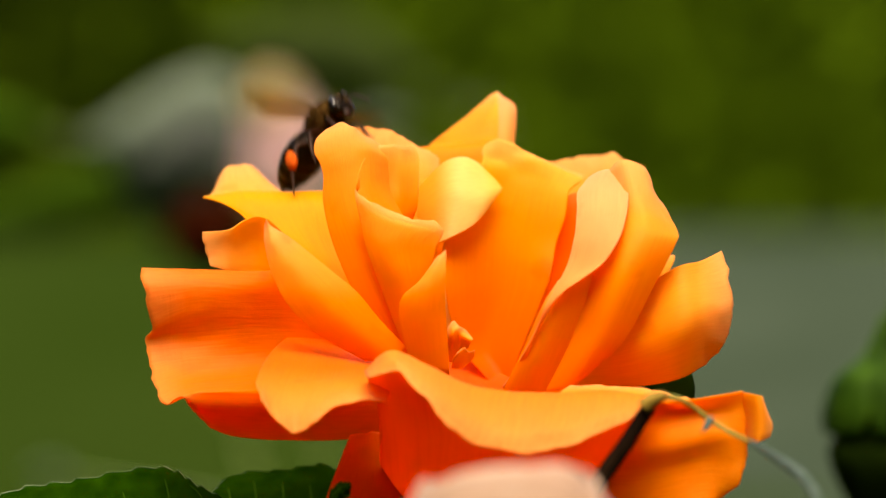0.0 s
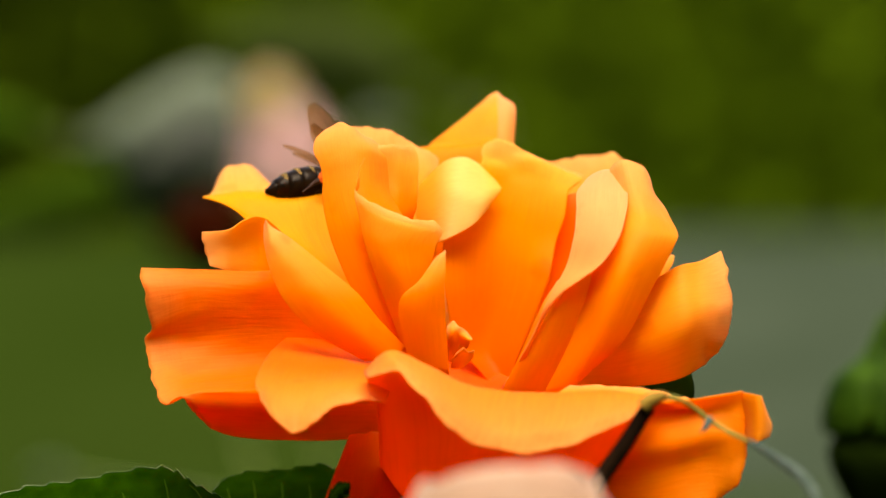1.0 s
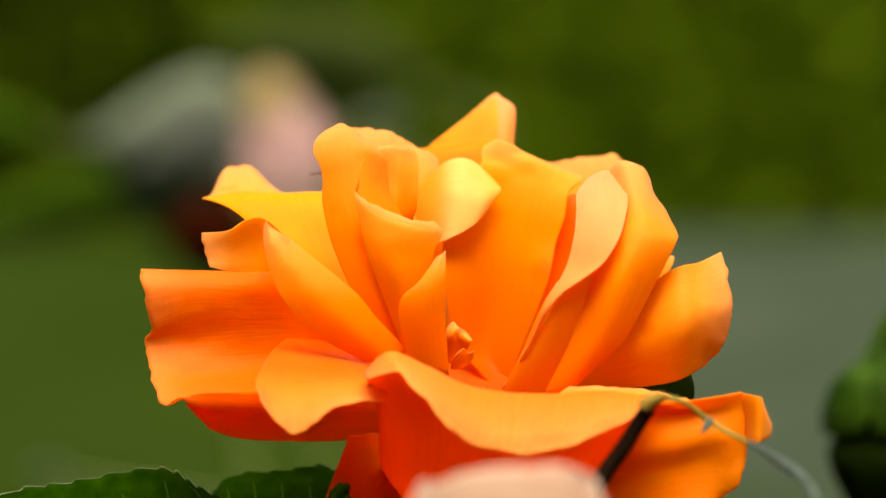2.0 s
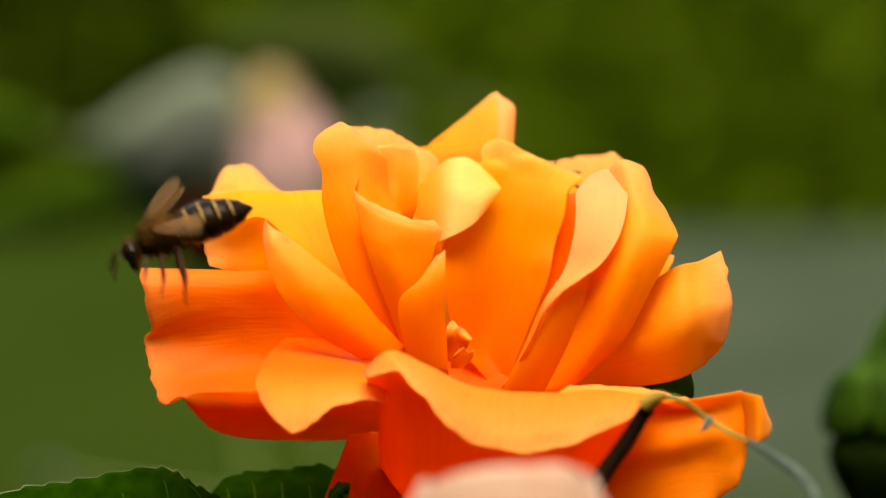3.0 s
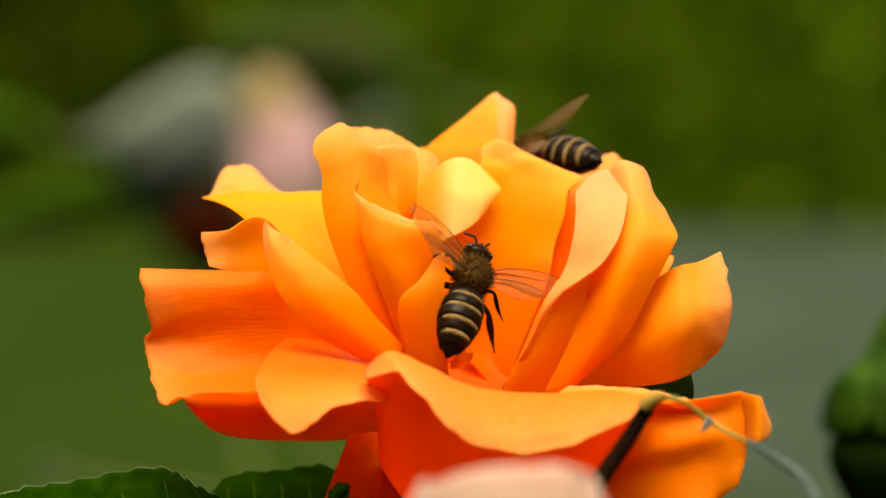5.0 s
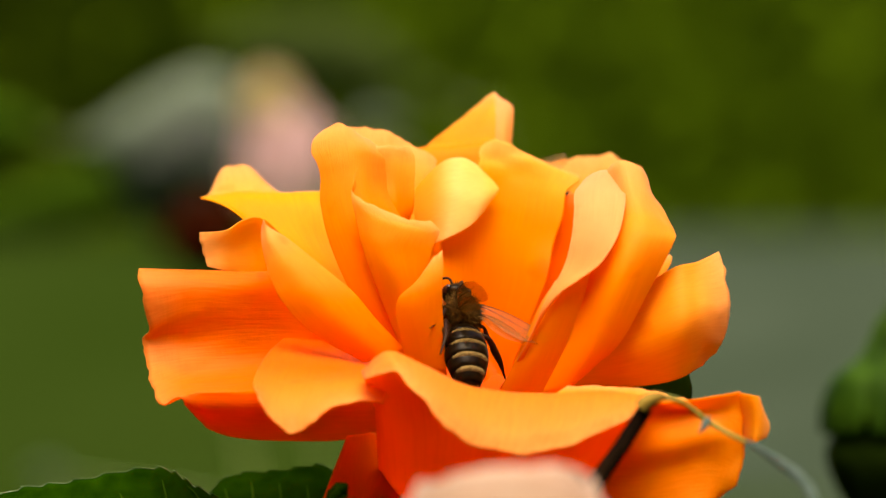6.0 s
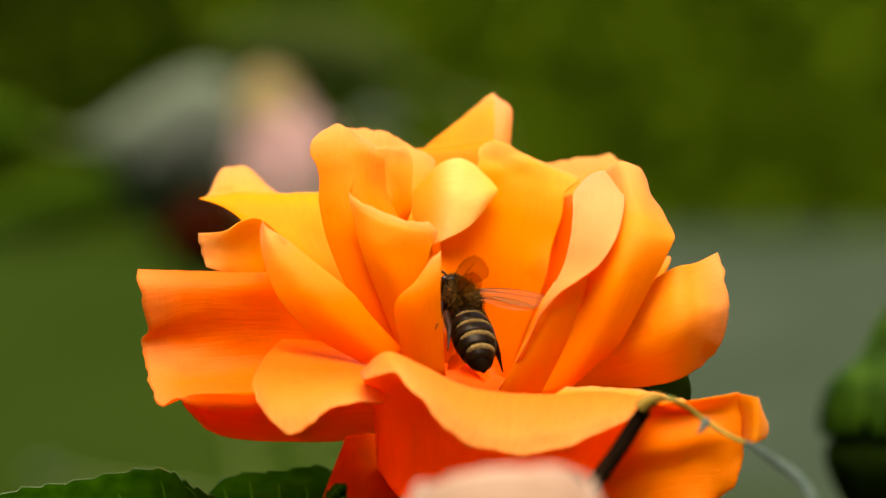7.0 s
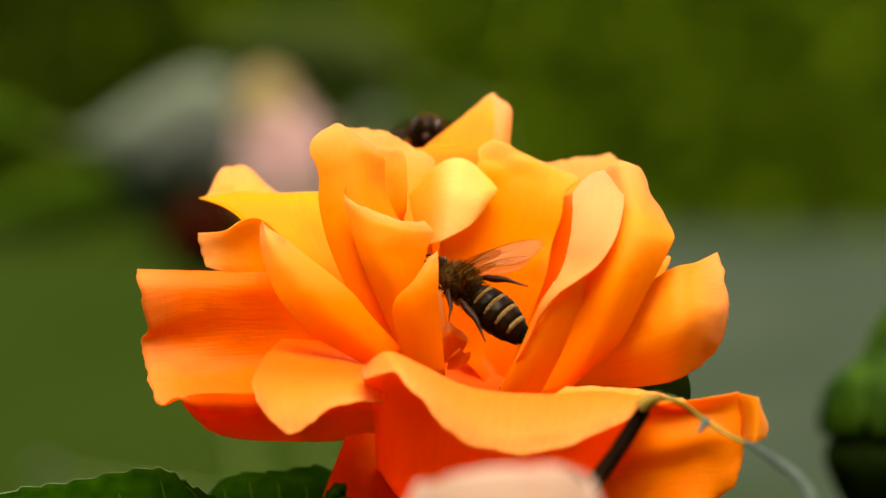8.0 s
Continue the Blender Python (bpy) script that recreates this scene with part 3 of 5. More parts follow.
PETALS["right_petal"] = [
    (-13.5, 0, 0, [(11.5, -16.8), (14.1, -16.3), (17.1, -13.8)]),
    (-15.2, 1.5, 0, [(14.7, -10.3), (17.8, -10.3), (20.8, -10.3)]),
    (-15.8, 2, 0, [(16.9, -3.8), (20.4, -3.8), (24.2, -4.1)]),
    (-15, 2, 0, [(18.9, 0.7), (22.3, 0.7), (26.6, 0.5)]),
    (-13.3, 2, 0, [(19.6, 3.0), (23.1, 3.0), (27.0, 1.9)]),
    (-10.5, 2, 0, [(20.1, 5.3), (22.6, 5.8), (25.9, 4.4)]),
    (-6, 1, 0, [(19.5, 9.4), (21.1, 10.2), (23.5, 9.3), (24.9, 6.2)]),
]
PETALS["fold_right_petal"] = [
    (-11, 0, 0, [(6.8, -16.4), (9.6, -16.5), (11.9, -16.5)]),
    (-13.2, 1, 0, [(9.2, -11.5), (11.4, -11.6), (14.1, -11.7)]),
    (-14.6, 1, 0, [(11.3, -6.7), (13.3, -6.7), (16.3, -6.7)]),
    (-14.5, 1, 0, [(13.0, -3.8), (15.3, -3.2), (18.2, -2.2)]),
]
PETALS["lip_right_petal"] = [
    (-6, 0, 0, [(6.9, -16.1), (7.1, -16.2), (7.3, -16.2)]),
    (-12, 0, 0, [(8.7, -12.9), (9.2, -12.9), (9.5, -12.7)]),
    (-14, 0, 0, [(10.4, -9.7), (10.8, -9.3), (11.1, -8.5)]),
    (-15.5, 0, -0.4, [(11.5, -6.9), (12.1, -6.6), (13.0, -5.6)]),
    (-16, 0, -1, [(13.0, -4.4), (14.1, -4.2), (15.6, -3.6)]),
    (-16, 0.5, -1.5, [(14.3, -1.9), (16.5, -2.2), (18.3, -1.5)]),
    (-15, 0.6, -1.5, [(15.1, 1.4), (17.5, 0.8), (20.1, 1.3)]),
    (-12.5, 0.6, -1, [(15.4, 4.3), (17.9, 4.3), (21.1, 4.5)]),
    (-9, 0.5, -0.6, [(15.6, 6.5), (18.1, 6.9), (21.4, 6.6)]),
    (-5.5, 0.3, 0, [(16.9, 8.1), (19.0, 9.0), (21.2, 8.0)]),
    (-3.5, 0, 0, [(17.7, 8.8), (19.5, 9.3), (21.1, 8.6)]),
]
PETALS["side_right_petal"] = [
    (-3, 0, 0, [(14.3, -10.5), (14.3, -13.2), (14.3, -16.0)]),
    (-10, 2.5, 0, [(20.7, -6.5), (20.6, -11.7), (20.7, -16.1)]),
    (-14.5, 3, 0, [(26.4, -2.3), (26.3, -9.0), (26.4, -15.2)]),
    (-13.5, 3, 0, [(29.6, -1.4), (29.9, -7.7), (29.8, -13.6)]),
    (-10.5, 3, 0, [(32.3, -0.2), (33.1, -3.9), (33.4, -7.1), (32.5, -11.0), (31.1, -12.9)]),
]
PETALS["sliver_petal"] = [
    (0, 0, 0, [(22.4, -7.9), (23.1, -7.9), (23.7, -7.9)]),
    (1, 0, 0, [(25.5, -2.9), (26.1, -2.9), (26.7, -2.5)]),
    (2, 0, 0, [(26.6, -0.7), (27.2, -0.5), (27.5, -0.7)]),
]
PETALS["shelf_right_petal"] = [
    (-10, 0, 0, [(10.8, -18.2), (18.0, -18.2), (25.9, -18.9)]),
    (-22, 0, 0, [(12.5, -16.5), (20.1, -16.9), (28.7, -17.9)]),
    (-20, 0, 0, [(14.3, -15.4), (20.2, -15.7), (27.4, -16.7)]),
]
PETALS["lower_left_petal"] = [
    (-14, 0, 0, [(-14.8, -32.3), (-6.7, -33.0), (1.0, -33.0)]),
    (-17, 0, 0, [(-12.7, -26.5), (-6.1, -26.3), (1.0, -26.3)]),
    (-18, 0, 0, [(-10.7, -21.3), (-6.7, -20.5), (-1.5, -19.9)]),
]
PETALS["side_left_petal"] = [
    (4, 0, 0, [(-17.7, -9.9), (-12.4, -10.4), (-5.6, -11.2)]),
    (-4, 0, 0, [(-18.4, -10.5), (-13.5, -11.3), (-6.2, -12.5)]),
    (-12, 0, 0, [(-19.8, -11.8), (-14.6, -12.3, 0.5), (-10.7, -12.9), (-6.4, -13.9)]),
    (-19, 0, 0, [(-20.7, -13.4), (-16.3, -13.7, 0.6), (-12.4, -13.9), (-9.2, -14.0, -0.5), (-6.0, -14.8)]),
    (-25, 0, 0, [(-21.0, -14.9), (-18.0, -15.5, 0.6), (-14.8, -15.6), (-11.6, -15.2, -0.8), (-9.1, -15.3), (-6.0, -15.8)]),
    (-29, 0, 0, [(-20.5, -16.0), (-19.2, -17.3), (-16.6, -18.5), (-14.4, -17.7), (-11.6, -16.3), (-9.0, -16.1), (-6.2, -16.6)]),
    (-30.5, 0, 0, [(-20.1, -16.9), (-18.4, -19.0), (-16.3, -20.4), (-14.0, -19.0), (-11.5, -17.2), (-9.0, -16.7), (-6.3, -17.1)]),
]
PETALS["lower_right_petal"] = [
    (-14, 0, 0, [(13.3, -17.6), (13.3, -22.0), (13.3, -28.4)]),
    (-19, 0, 0, [(19.0, -17.6, -0.5), (19.3, -20.5, 0.25), (19.6, -23.0, -0.4), (19.6, -26.2, 0.3), (19.3, -30.1)]),
    (-22, 0, 0, [(25.2, -17.2, -0.75), (25.6, -19.2, 0.6), (25.5, -22.2, -0.5), (25.6, -25.1, 0.45), (25.2, -29.6)]),
    (-23, 0, 0, [(30.2, -16.5, -0.75), (30.6, -18.3, 0.65), (30.4, -20.9, -0.4), (30.4, -24.1, 0.3), (29.0, -28.7)]),
    (-22, 0, 0, [(33.9, -16.0, -0.2), (34.3, -18.4, 0.5), (34.2, -21.6), (34.3, -23.4), (33.6, -26.0, -0.4), (31.7, -28.0)]),
]
PETALS["curl_tip_petal"] = [
    (-21.5, 0, 0, [(33.4, -16.1), (34.1, -18.8), (34.2, -22.0)]),
    (-24, 0, 0, [(35.2, -16.4), (35.5, -19.1), (35.3, -21.7)]),
    (-23, 0, 0, [(36.0, -16.6), (36.9, -19.3), (36.6, -21.1)]),
]
PETALS["front_petal"] = [
    (-4, 0, 0, [(-5.6, -34.3), (4.4, -34.3), (14.3, -34.3)]),
    (-21, 5, 0, [(-7.0, -26.4), (-1.5, -28.4), (4.9, -29.0), (11.3, -28.7), (18.8, -27.0)]),
    (-28, 6, 0, [(-7.4, -18.4), (-2.8, -20.2), (4.2, -20.7), (11.1, -20.7), (17.4, -19.8), (22.7, -18.7)]),
    (-31, 6, 0, [(-8.8, -13.9), (-5.8, -12.0), (-1.5, -13.2), (2.9, -15.1), (7.3, -15.9), (13.5, -16.0), (18.6, -15.8), (23.8, -16.7)]),
    (-36, 6, 0, [(-8.6, -14.0), (-5.4, -12.1), (-1.8, -14.5), (1.9, -17.4), (6.2, -19.1), (12.1, -19.3), (18.1, -18.0), (23.7, -16.7)]),
    (-38, 6, 0, [(-8.4, -14.3), (-5.1, -13.3), (-2.4, -16.3), (1.0, -19.6), (5.3, -21.9), (10.6, -22.2), (17.1, -20.3), (23.6, -17.2)]),
]
PETALS["heart_bit"] = [
    (-2, 0, 0, [(0.5, -13.2), (1.1, -13.2), (1.6, -12.9)]),
    (-4, 0, 0, [(0.3, -11.3), (1.1, -11.0, -0.5), (1.9, -11.2, 0.3), (2.8, -11.7)]),
    (-4.6, 0, 0, [(0.3, -10.0, 0.5), (1.1, -9.6, -0.6), (2.0, -10.0), (3.3, -10.7, -0.4)]),
    (-4, 0, 0, [(0.5, -9.1), (1.2, -8.4, 0.4), (1.8, -9.0, -0.6), (2.6, -9.5, 0.4), (3.5, -10.6)]),
]
PETALS["heart_bit_two"] = [
    (-1.5, 0, 0, [(0.9, -14.0), (1.9, -14.0), (2.5, -13.8)]),
    (-4, 0, 0, [(1.1, -12.9), (2.0, -12.4, -0.6), (3.0, -12.5), (3.5, -12.8)]),
    (-4.8, 0, 0, [(1.6, -12.1, 0.4), (2.4, -11.5, -0.5), (3.0, -12.0, 0.3), (3.7, -11.8)]),
]
# Sheet added to close the gap under the heart, coloured as shade.
PETALS["throat_filler"] = [
    (1, 0, 0, [(-2.9, -17.6), (4.4, -18.1), (11.8, -17.6)]),
    (6, -1, 0, [(-2.0, -15.8), (4.5, -15.9), (11.2, -15.8)]),
    (9.5, -1, 0, [(-1.3, -13.5), (4.5, -13.5), (10.6, -13.5)]),
]
# Flap of the spire; its see-through paleness is painted with the peach colour.
PETALS["spire_fold_petal"] = [
    (18.5, 0, 0, [(6.5, 9.8), (7.9, 9.8, 0.4), (9.0, 9.8, 1.6)]),
    (21.2, 0, 0, [(6.6, 13.3), (7.8, 13.2, 0.4), (8.7, 12.9, 1.4)]),
    (23.1, 0, 0, [(6.7, 16.1), (7.9, 16.1, 0.4), (8.9, 15.7, 1.2)]),
    (25.2, 0, 0, [(6.8, 18.2), (7.8, 18.1, 0.3), (8.8, 17.8, 0.8)]),
    (26.6, 0, 0, [(6.7, 19.5), (7.0, 19.4), (7.4, 19.0)]),
]

ROSE_BASE = (5.0, 0.0, -36.0)
PIVOTS = {"fold_left_petal": (-2.2, -5.0, -13.1), "cup_left_petal": (-2.2, -5.0, -13.1), "left_heart_petal": (-1.6, -9.0, -14.0)}
MOVING = {}


def orange_rose():
    rose = root("orange_rose", ROSE_BASE, "large open orange rose with ruffled petals on a green stem", "rose")
    base = np.array(ROSE_BASE)
    for k, (name, rows) in enumerate(PETALS.items()):
        small = name.startswith("heart_bit")
        g = sheet(rows, 28, 22) if small else wrinkle(sheet(rows), k + 1)
        v, f, uv = thick(g, 0.12 if small else 0.28)
        pivot = np.array(PIVOTS.get(name, ROSE_BASE)) - base
        ob = link_mesh("petal", v - base, f, SUNNY if name == "landing_petal" else THROAT if name == "throat_filler" else PEACH if name in ("lip_right_petal", "spire_fold_petal") else AMBER if name == "lower_right_petal" else LIP if name in LIPPED else ORANGE if name in DEEP_ORANGE else LEMON if name == "bright_petal" else YELLOW if name in HEART else GOLDEN, rose, "", pivot, uv)
        MOVING[name] = ob
    # hip, stem and sepals under the flower
    v, f = turned([(0.5, 4), (4.5, 2.5), (5.5, -2), (4.8, -7), (2.6, -11), (2.0, -13)])
    link_mesh("hip", v, f, BUD, rose, "smooth green rose hip")
    v, f = tube([(0, 0, -12), (-2, 2, -60), (6, 6, -200), (-10, 10, -450), (0, 14, -775)], [2.0, 2.0, 2.4, 3.2, 4.5], 12, 50)
    link_mesh("stem", v, f, STEM, rose, "green thorny stem")
    for a in range(5):
        ang = radians(a * 72 + 20)
        rows = [(0, 0, 0, [(-2.0, 0), (0, -0.5), (2.0, 0)]), (-7, -1, 0, [(-3, 1), (0, 0), (3, 1)]),
                (-16, -1, 0, [(-2, -2), (0, -3), (2, -2)]), (-24, 0, 0, [(-0.3, -8), (0, -8.2), (0.3, -8)])]
        g = sheet(rows, 10, 16)
        v, f, uv = thick(g, 0.5)
        m = Matrix.Rotation(ang, 4, "Z") @ Matrix.Translation((0, -4, 0))
        link_mesh("sepal", moved(v, m), f, BUD, rose, "", (0, 0, 0), uv)
    # dark sepal that shows between the petals at the side
    g = sheet([(0, 0, 0, [(18, -16), (19, -18), (20, -20)]), (2, 0, 0, [(25, -15.5), (26, -17.5), (26, -19.5)]), (2, 0, 0, [(29.4, -14.6), (29.8, -16.5), (29.6, -18.5)])], 10, 14)
    v, f, uv = thick(g, 0.6)
    link_mesh("sepal", v - base, f, DARK_HIP, rose, "dark green sepal between the petals", (0, 0, 0), uv)
    return rose


# ---------------- leaves, bud, twig, near blossom ----------------
def leaf_sheet(midrib, back, front, teeth, depth=0.6):
    """Grid of a serrated leaf from three lines: one edge, the midrib and the other edge."""
    n = 90
    lines = []
    for pts, amount in ((back, 1), (midrib, 0), (front, -1)):
        lines.append(spline(pts, n))
    b, m, f = lines
    for i in range(n):
        s = (i / (n - 1) * teeth) % 1.0
        cut = depth * (s - 0.5) * min(1, 6 * min(i, n - 1 - i) / n)
        for e in (b, f):
            w = e[i] - m[i]
            L = np.linalg.norm(w)
            if L > 1e-6:
                e[i] = e[i] + w / L * cut
    rows = []
    for i in range(n):
        rows.append(spline([b[i], b[i] * 0.5 + m[i] * 0.5 + (0, 0, 0.5), m[i] - (0, 0, 0.6), f[i] * 0.5 + m[i] * 0.5 + (0, 0, 0.5), f[i]], 17))
    return np.array(rows)


def rose_leaf(label, midrib, back, front, teeth, stalk):
    at = stalk[-1]
    leaf = root("rose_leaf", at, label, "leaf", "serrated rose leaves")
    base = np.array(at, float)
    g = leaf_sheet(midrib, back, front, teeth)
    v, f, uv = thick(g, 0.35)
    link_mesh("blade", v - base, f, LEAF, leaf, "", (0, 0, 0), uv)
    v, f = tube(g[2:-2, 0] - base, [0.10, 0.07, 0.11], 6, 86)
    link_mesh("leaf_margin", v, f, MARGIN, leaf, "thin pale leaf margin")
    v, f = tube(np.array([np.array(p) - (0, 0, 0.7) for p in midrib]) - base, [0.55, 0.45, 0.15], 8, 30)
    link_mesh("midrib", v, f, VEIN, leaf, "paler green midrib")
    m = spline(midrib, 9)
    bk, fr = spline(back, 9), spline(front, 9)
    for i in range(1, 8):
        for e in (bk, fr):
            tip = e[min(i + 1, 8)] * 0.9 + m[min(i + 1, 8)] * 0.1
            mid = (m[i] + tip) / 2 + (0, 0, 0.7)
            v, f = tube(np.array([m[i] - (0, 0, 0.3), mid, tip + (0, 0, 0.1)]) - base, [0.16, 0.12, 0.05], 6, 10)
            link_mesh("side_vein", v, f, VEIN, leaf)
    v, f = tube(np.array([np.array(p, float) for p in stalk]) - base, [1.0, 0.8, 0.7, 0.6], 8, 24)
    link_mesh("stalk", v, f, STEM, leaf, "thin green stalk")
    return leaf


def rose_bud():
    at = (68.0, 140.0, -22.6)
    bud = root("rose_bud", at, "closed green rose bud on a dark stalk", "bud")

    def grown(v):
        return [(q[0] * 1.17, q[1] * 1.17, q[2] * 1.17) for q in v]

    v, f = turned([(0.2, 12.8), (0.7, 11), (1.7, 9), (2.9, 6.9), (4.6, 4.8), (6.9, 3.2), (8.2, 0.6), (8.1, -1.6), (7.6, -3.2), (6.0, -5)])
    link_mesh("bud_body", grown(v), f, BUD, bud)
    for a in range(5):
        rows = [(-0.6, 0.6, 0, [(-4.6, -4.2), (0, -4.6), (4.6, -4.2)]), (-0.9, 1.6, 0, [(-5.0, -1.2), (0, -1.0), (5.4, -1.2)]),
                (0.3, 1.4, 0, [(-4.2, 2.6), (0, 2.9), (4.2, 2.6)]), (3.9, 0.8, 0, [(-2.0, 5.4), (0, 5.7), (2.0, 5.4)]), (6.4, 0, 0, [(-0.4, 10.6), (0, 10.9), (0.4, 10.6)])]
        g = sheet(rows, 10, 18)
        v, f, uv = thick(g, 0.45)
        m = Matrix.Rotation(radians(a * 72 + 10), 4, "Z") @ Matrix.Translation((0, -7.9, 0))
        link_mesh("sepal", grown(moved(v, m)), f, BUD, bud, "", (0, 0, 0), uv)
    v, f = turned([(5.0, -3.6), (7.6, -5), (8.4, -7), (8.0, -9.2), (7.0, -11.4), (5.6, -14), (3.4, -18), (2.2, -21)])
    link_mesh("hip", grown(v), f, DARK_HIP, bud, "dark green rose hip")
    v, f = tube([(0, 0, -22), (1, 1, -80), (8, 4, -300), (14, 6, -790)], [2.2, 2.0, 2.6, 4.0], 10, 40)
    link_mesh("stalk", v, f, STEM, bud)


def arched_twig():
    at = (14.9, -62.0, -25.6)
    twig = root("arched_twig", at, "dark dry twig bent over into a thin olive tendril", "twig")
    base = np.array(at)
    v, f = tube(np.array([(6.9, -56.0, -62.7), (12.5, -54.0, -32.0), (16.4, -48.0, -25.2), (19.4, -46.0, -21.0), (22.0, -45.0, -17.0)]) - base, [0.95, 0.95, 0.9, 0.85, 0.8], 10, 40)
    link_mesh("dry_stalk", v, f, TWIG, twig, "blackish brown dry stalk")
    v, f = tube(np.array([(21.4, -46.0, -17.0), (22.1, -46.0, -16.3), (23.2, -46.0, -15.8), (24.0, -45.0, -15.8)]) - base, [0.8, 0.82, 0.62, 0.3], 10, 24)
    link_mesh("node", v, f, NODE, twig, "swollen olive-brown node")
    v, f = tube(np.array([(23.5, -45.0, -15.8), (25.2, -45.0, -16.1), (27.0, -44.0, -17.1), (28.8, -44.0, -18.5), (31.0, -45.0, -19.8), (33.0, -48.0, -20.7)]) - base, [0.38, 0.29, 0.26, 0.25, 0.23, 0.22], 10, 40)
    link_mesh("tendril", v, f, PALE_TENDRIL, twig, "thin olive-green tendril")
    v, f = tube(np.array([(28.7, -44.0, -18.3), (28.3, -45.0, -18.9), (27.7, -46.0, -19.6)]) - base, [0.42, 0.4, 0.1], 8, 10)
    link_mesh("bract", v, f, GREY_TENDRIL, twig, "pale small bract")
    v, f = tube(np.array([(32.7, -47.0, -20.5), (33.7, -55.0, -21.1), (34.9, -64.0, -21.9), (36.2, -70.0, -22.9), (37.1, -74.0, -24.2), (37.5, -76.0, -25.9), (37.7, -76.0, -31.0)]) - base, [0.22, 0.36, 0.5, 0.52, 0.5, 0.5, 0.6], 10, 40)
    link_mesh("tendril", v, f, GREY_TENDRIL, twig, "grey-green tendril end")
    v, f = tube(np.array([(6.9, -56.0, -62.1), (5.6, -60.0, -150.0), (4, -56, GROUND + 10)]) - base, [0.9, 1.2, 1.6], 10, 30)
    link_mesh("twig_foot", v, f, TWIG, twig)


def blossom(name, at, radius, mat, label, stem_to, tilt=0.0, turns=14, seed=1, height=1.0):
    """A full rose: cupped petals in a spiral, on a stem."""
    rng = random.Random(seed)
    e = root(name, at, label, "rose")
    for k in range(turns):
        t = (k + 1) / turns
        r = radius * (0.22 + 0.78 * t)
        h = radius * height * (0.95 - 0.45 * t * t)
        w = r * 0.85
        rows = [(-0.05 * r, 0, 0, [(-0.2 * w, -0.5 * radius), (0, -0.52 * radius), (0.2 * w, -0.5 * radius)]),
                (-0.75 * r, 0.3 * r, 0, [(-0.8 * w, -0.2 * radius), (0, -0.25 * radius), (0.8 * w, -0.2 * radius)]),
                (-0.85 * r, 0.35 * r, 0, [(-0.95 * w, h * 0.5), (0, h * 0.6), (0.95 * w, h * 0.5)]),
                (-0.80 * r * (1 + 0.25 * t), 0.2 * r, 0, [(-0.5 * w, h * 0.9), (0, h), (0.5 * w, h * 0.9)])]
        g = wrinkle(sheet(rows, 16, 18), seed * 10 + k, 0.4, 0.2)
        v, f, uv = thick(g, 0.35)
        m = Matrix.Rotation(radians(tilt), 4, "X") @ Matrix.Rotation(k * 2.4 + seed, 4, "Z")
        link_mesh("petal", moved(v, m), f, mat, e, "", (0, 0, 0), uv)
    v, f = turned([(radius * 0.1, -radius * 0.4), (radius * 0.3, -radius * 0.55), (radius * 0.2, -radius * 0.8), (radius * 0.09, -radius)], 16, 14)
    link_mesh("hip", v, f, BUD, e)
    foot = np.array(stem_to, float) - np.array(at, float)
    v, f = tube([(0, 0, -radius * 0.95), foot * 0.3 + (3, 0, 0), foot * 0.6 - (4, 0, 0), foot], [radius * 0.08 + 0.6, 1.8, 2.4, 3.6], 10, 40)
    link_mesh("stem", v, f, STEM, e)
    return e


def pale_rose():
    """A half-open pale rose close to the lens: broad cupped petals round a furled heart."""
    at = (5.7, -110.0, -33.5)
    e = root("pale_rose", at, "pale peach-pink rose half open in front of the orange one", "rose")
    for k in range(9):
        t = k / 8
        r, h, w = 10.8 - 5.2 * t, 13.9 - 0.8 * (k % 3) - 2.5 * (k > 4), 11.8 - 4.8 * t
        rows = [(-1, 0, 0, [(-2, -11), (0, -11.5), (2, -11)]),
                (-r, r * 0.5, 0, [(-w, -4), (0, -5), (w, -4)]),
                (-r * 1.02, r * 0.6, 0, [(-w, 5), (-w * 0.5, 5.5), (0, 5.5), (w * 0.5, 5.5), (w, 5)]),
                (-r * 0.86, r * 0.5, 0, [(-w * 0.82, h * 0.68), (-w * 0.42, h * 0.86), (0, h * 0.9), (w * 0.42, h * 0.86), (w * 0.82, h * 0.68)]),
                (-r * 0.78, r * 0.4, 0, [(-w * 0.66, h * 0.8), (-w * 0.36, h * 0.96), (0, h), (w * 0.36, h * 0.96), (w * 0.66, h * 0.8)])]
        g = wrinkle(sheet(rows, 20, 24), 40 + k, 0.2, 0.15)
        v, f, uv = thick(g, 0.35)
        link_mesh("petal", moved(v, Matrix.Rotation(k * 2.25 + 0.05, 4, "Z")), f, PINK, e, "", (0, 0, 0), uv)
    v, f = turned([(1, -9.5), (3.6, -11), (3.8, -14), (2.4, -18), (1.6, -20)], 16, 14)
    link_mesh("hip", v, f, BUD, e)
    foot = np.array((8, -100, GROUND + 5)) - np.array(at)
    v, f = tube([(0, 0, -19), foot * 0.3 + (3, 0, 0), foot * 0.6 - (4, 0, 0), foot], [1.6, 1.8, 2.4, 3.6], 10, 40)
    link_mesh("stem", v, f, STEM, e)
    return e


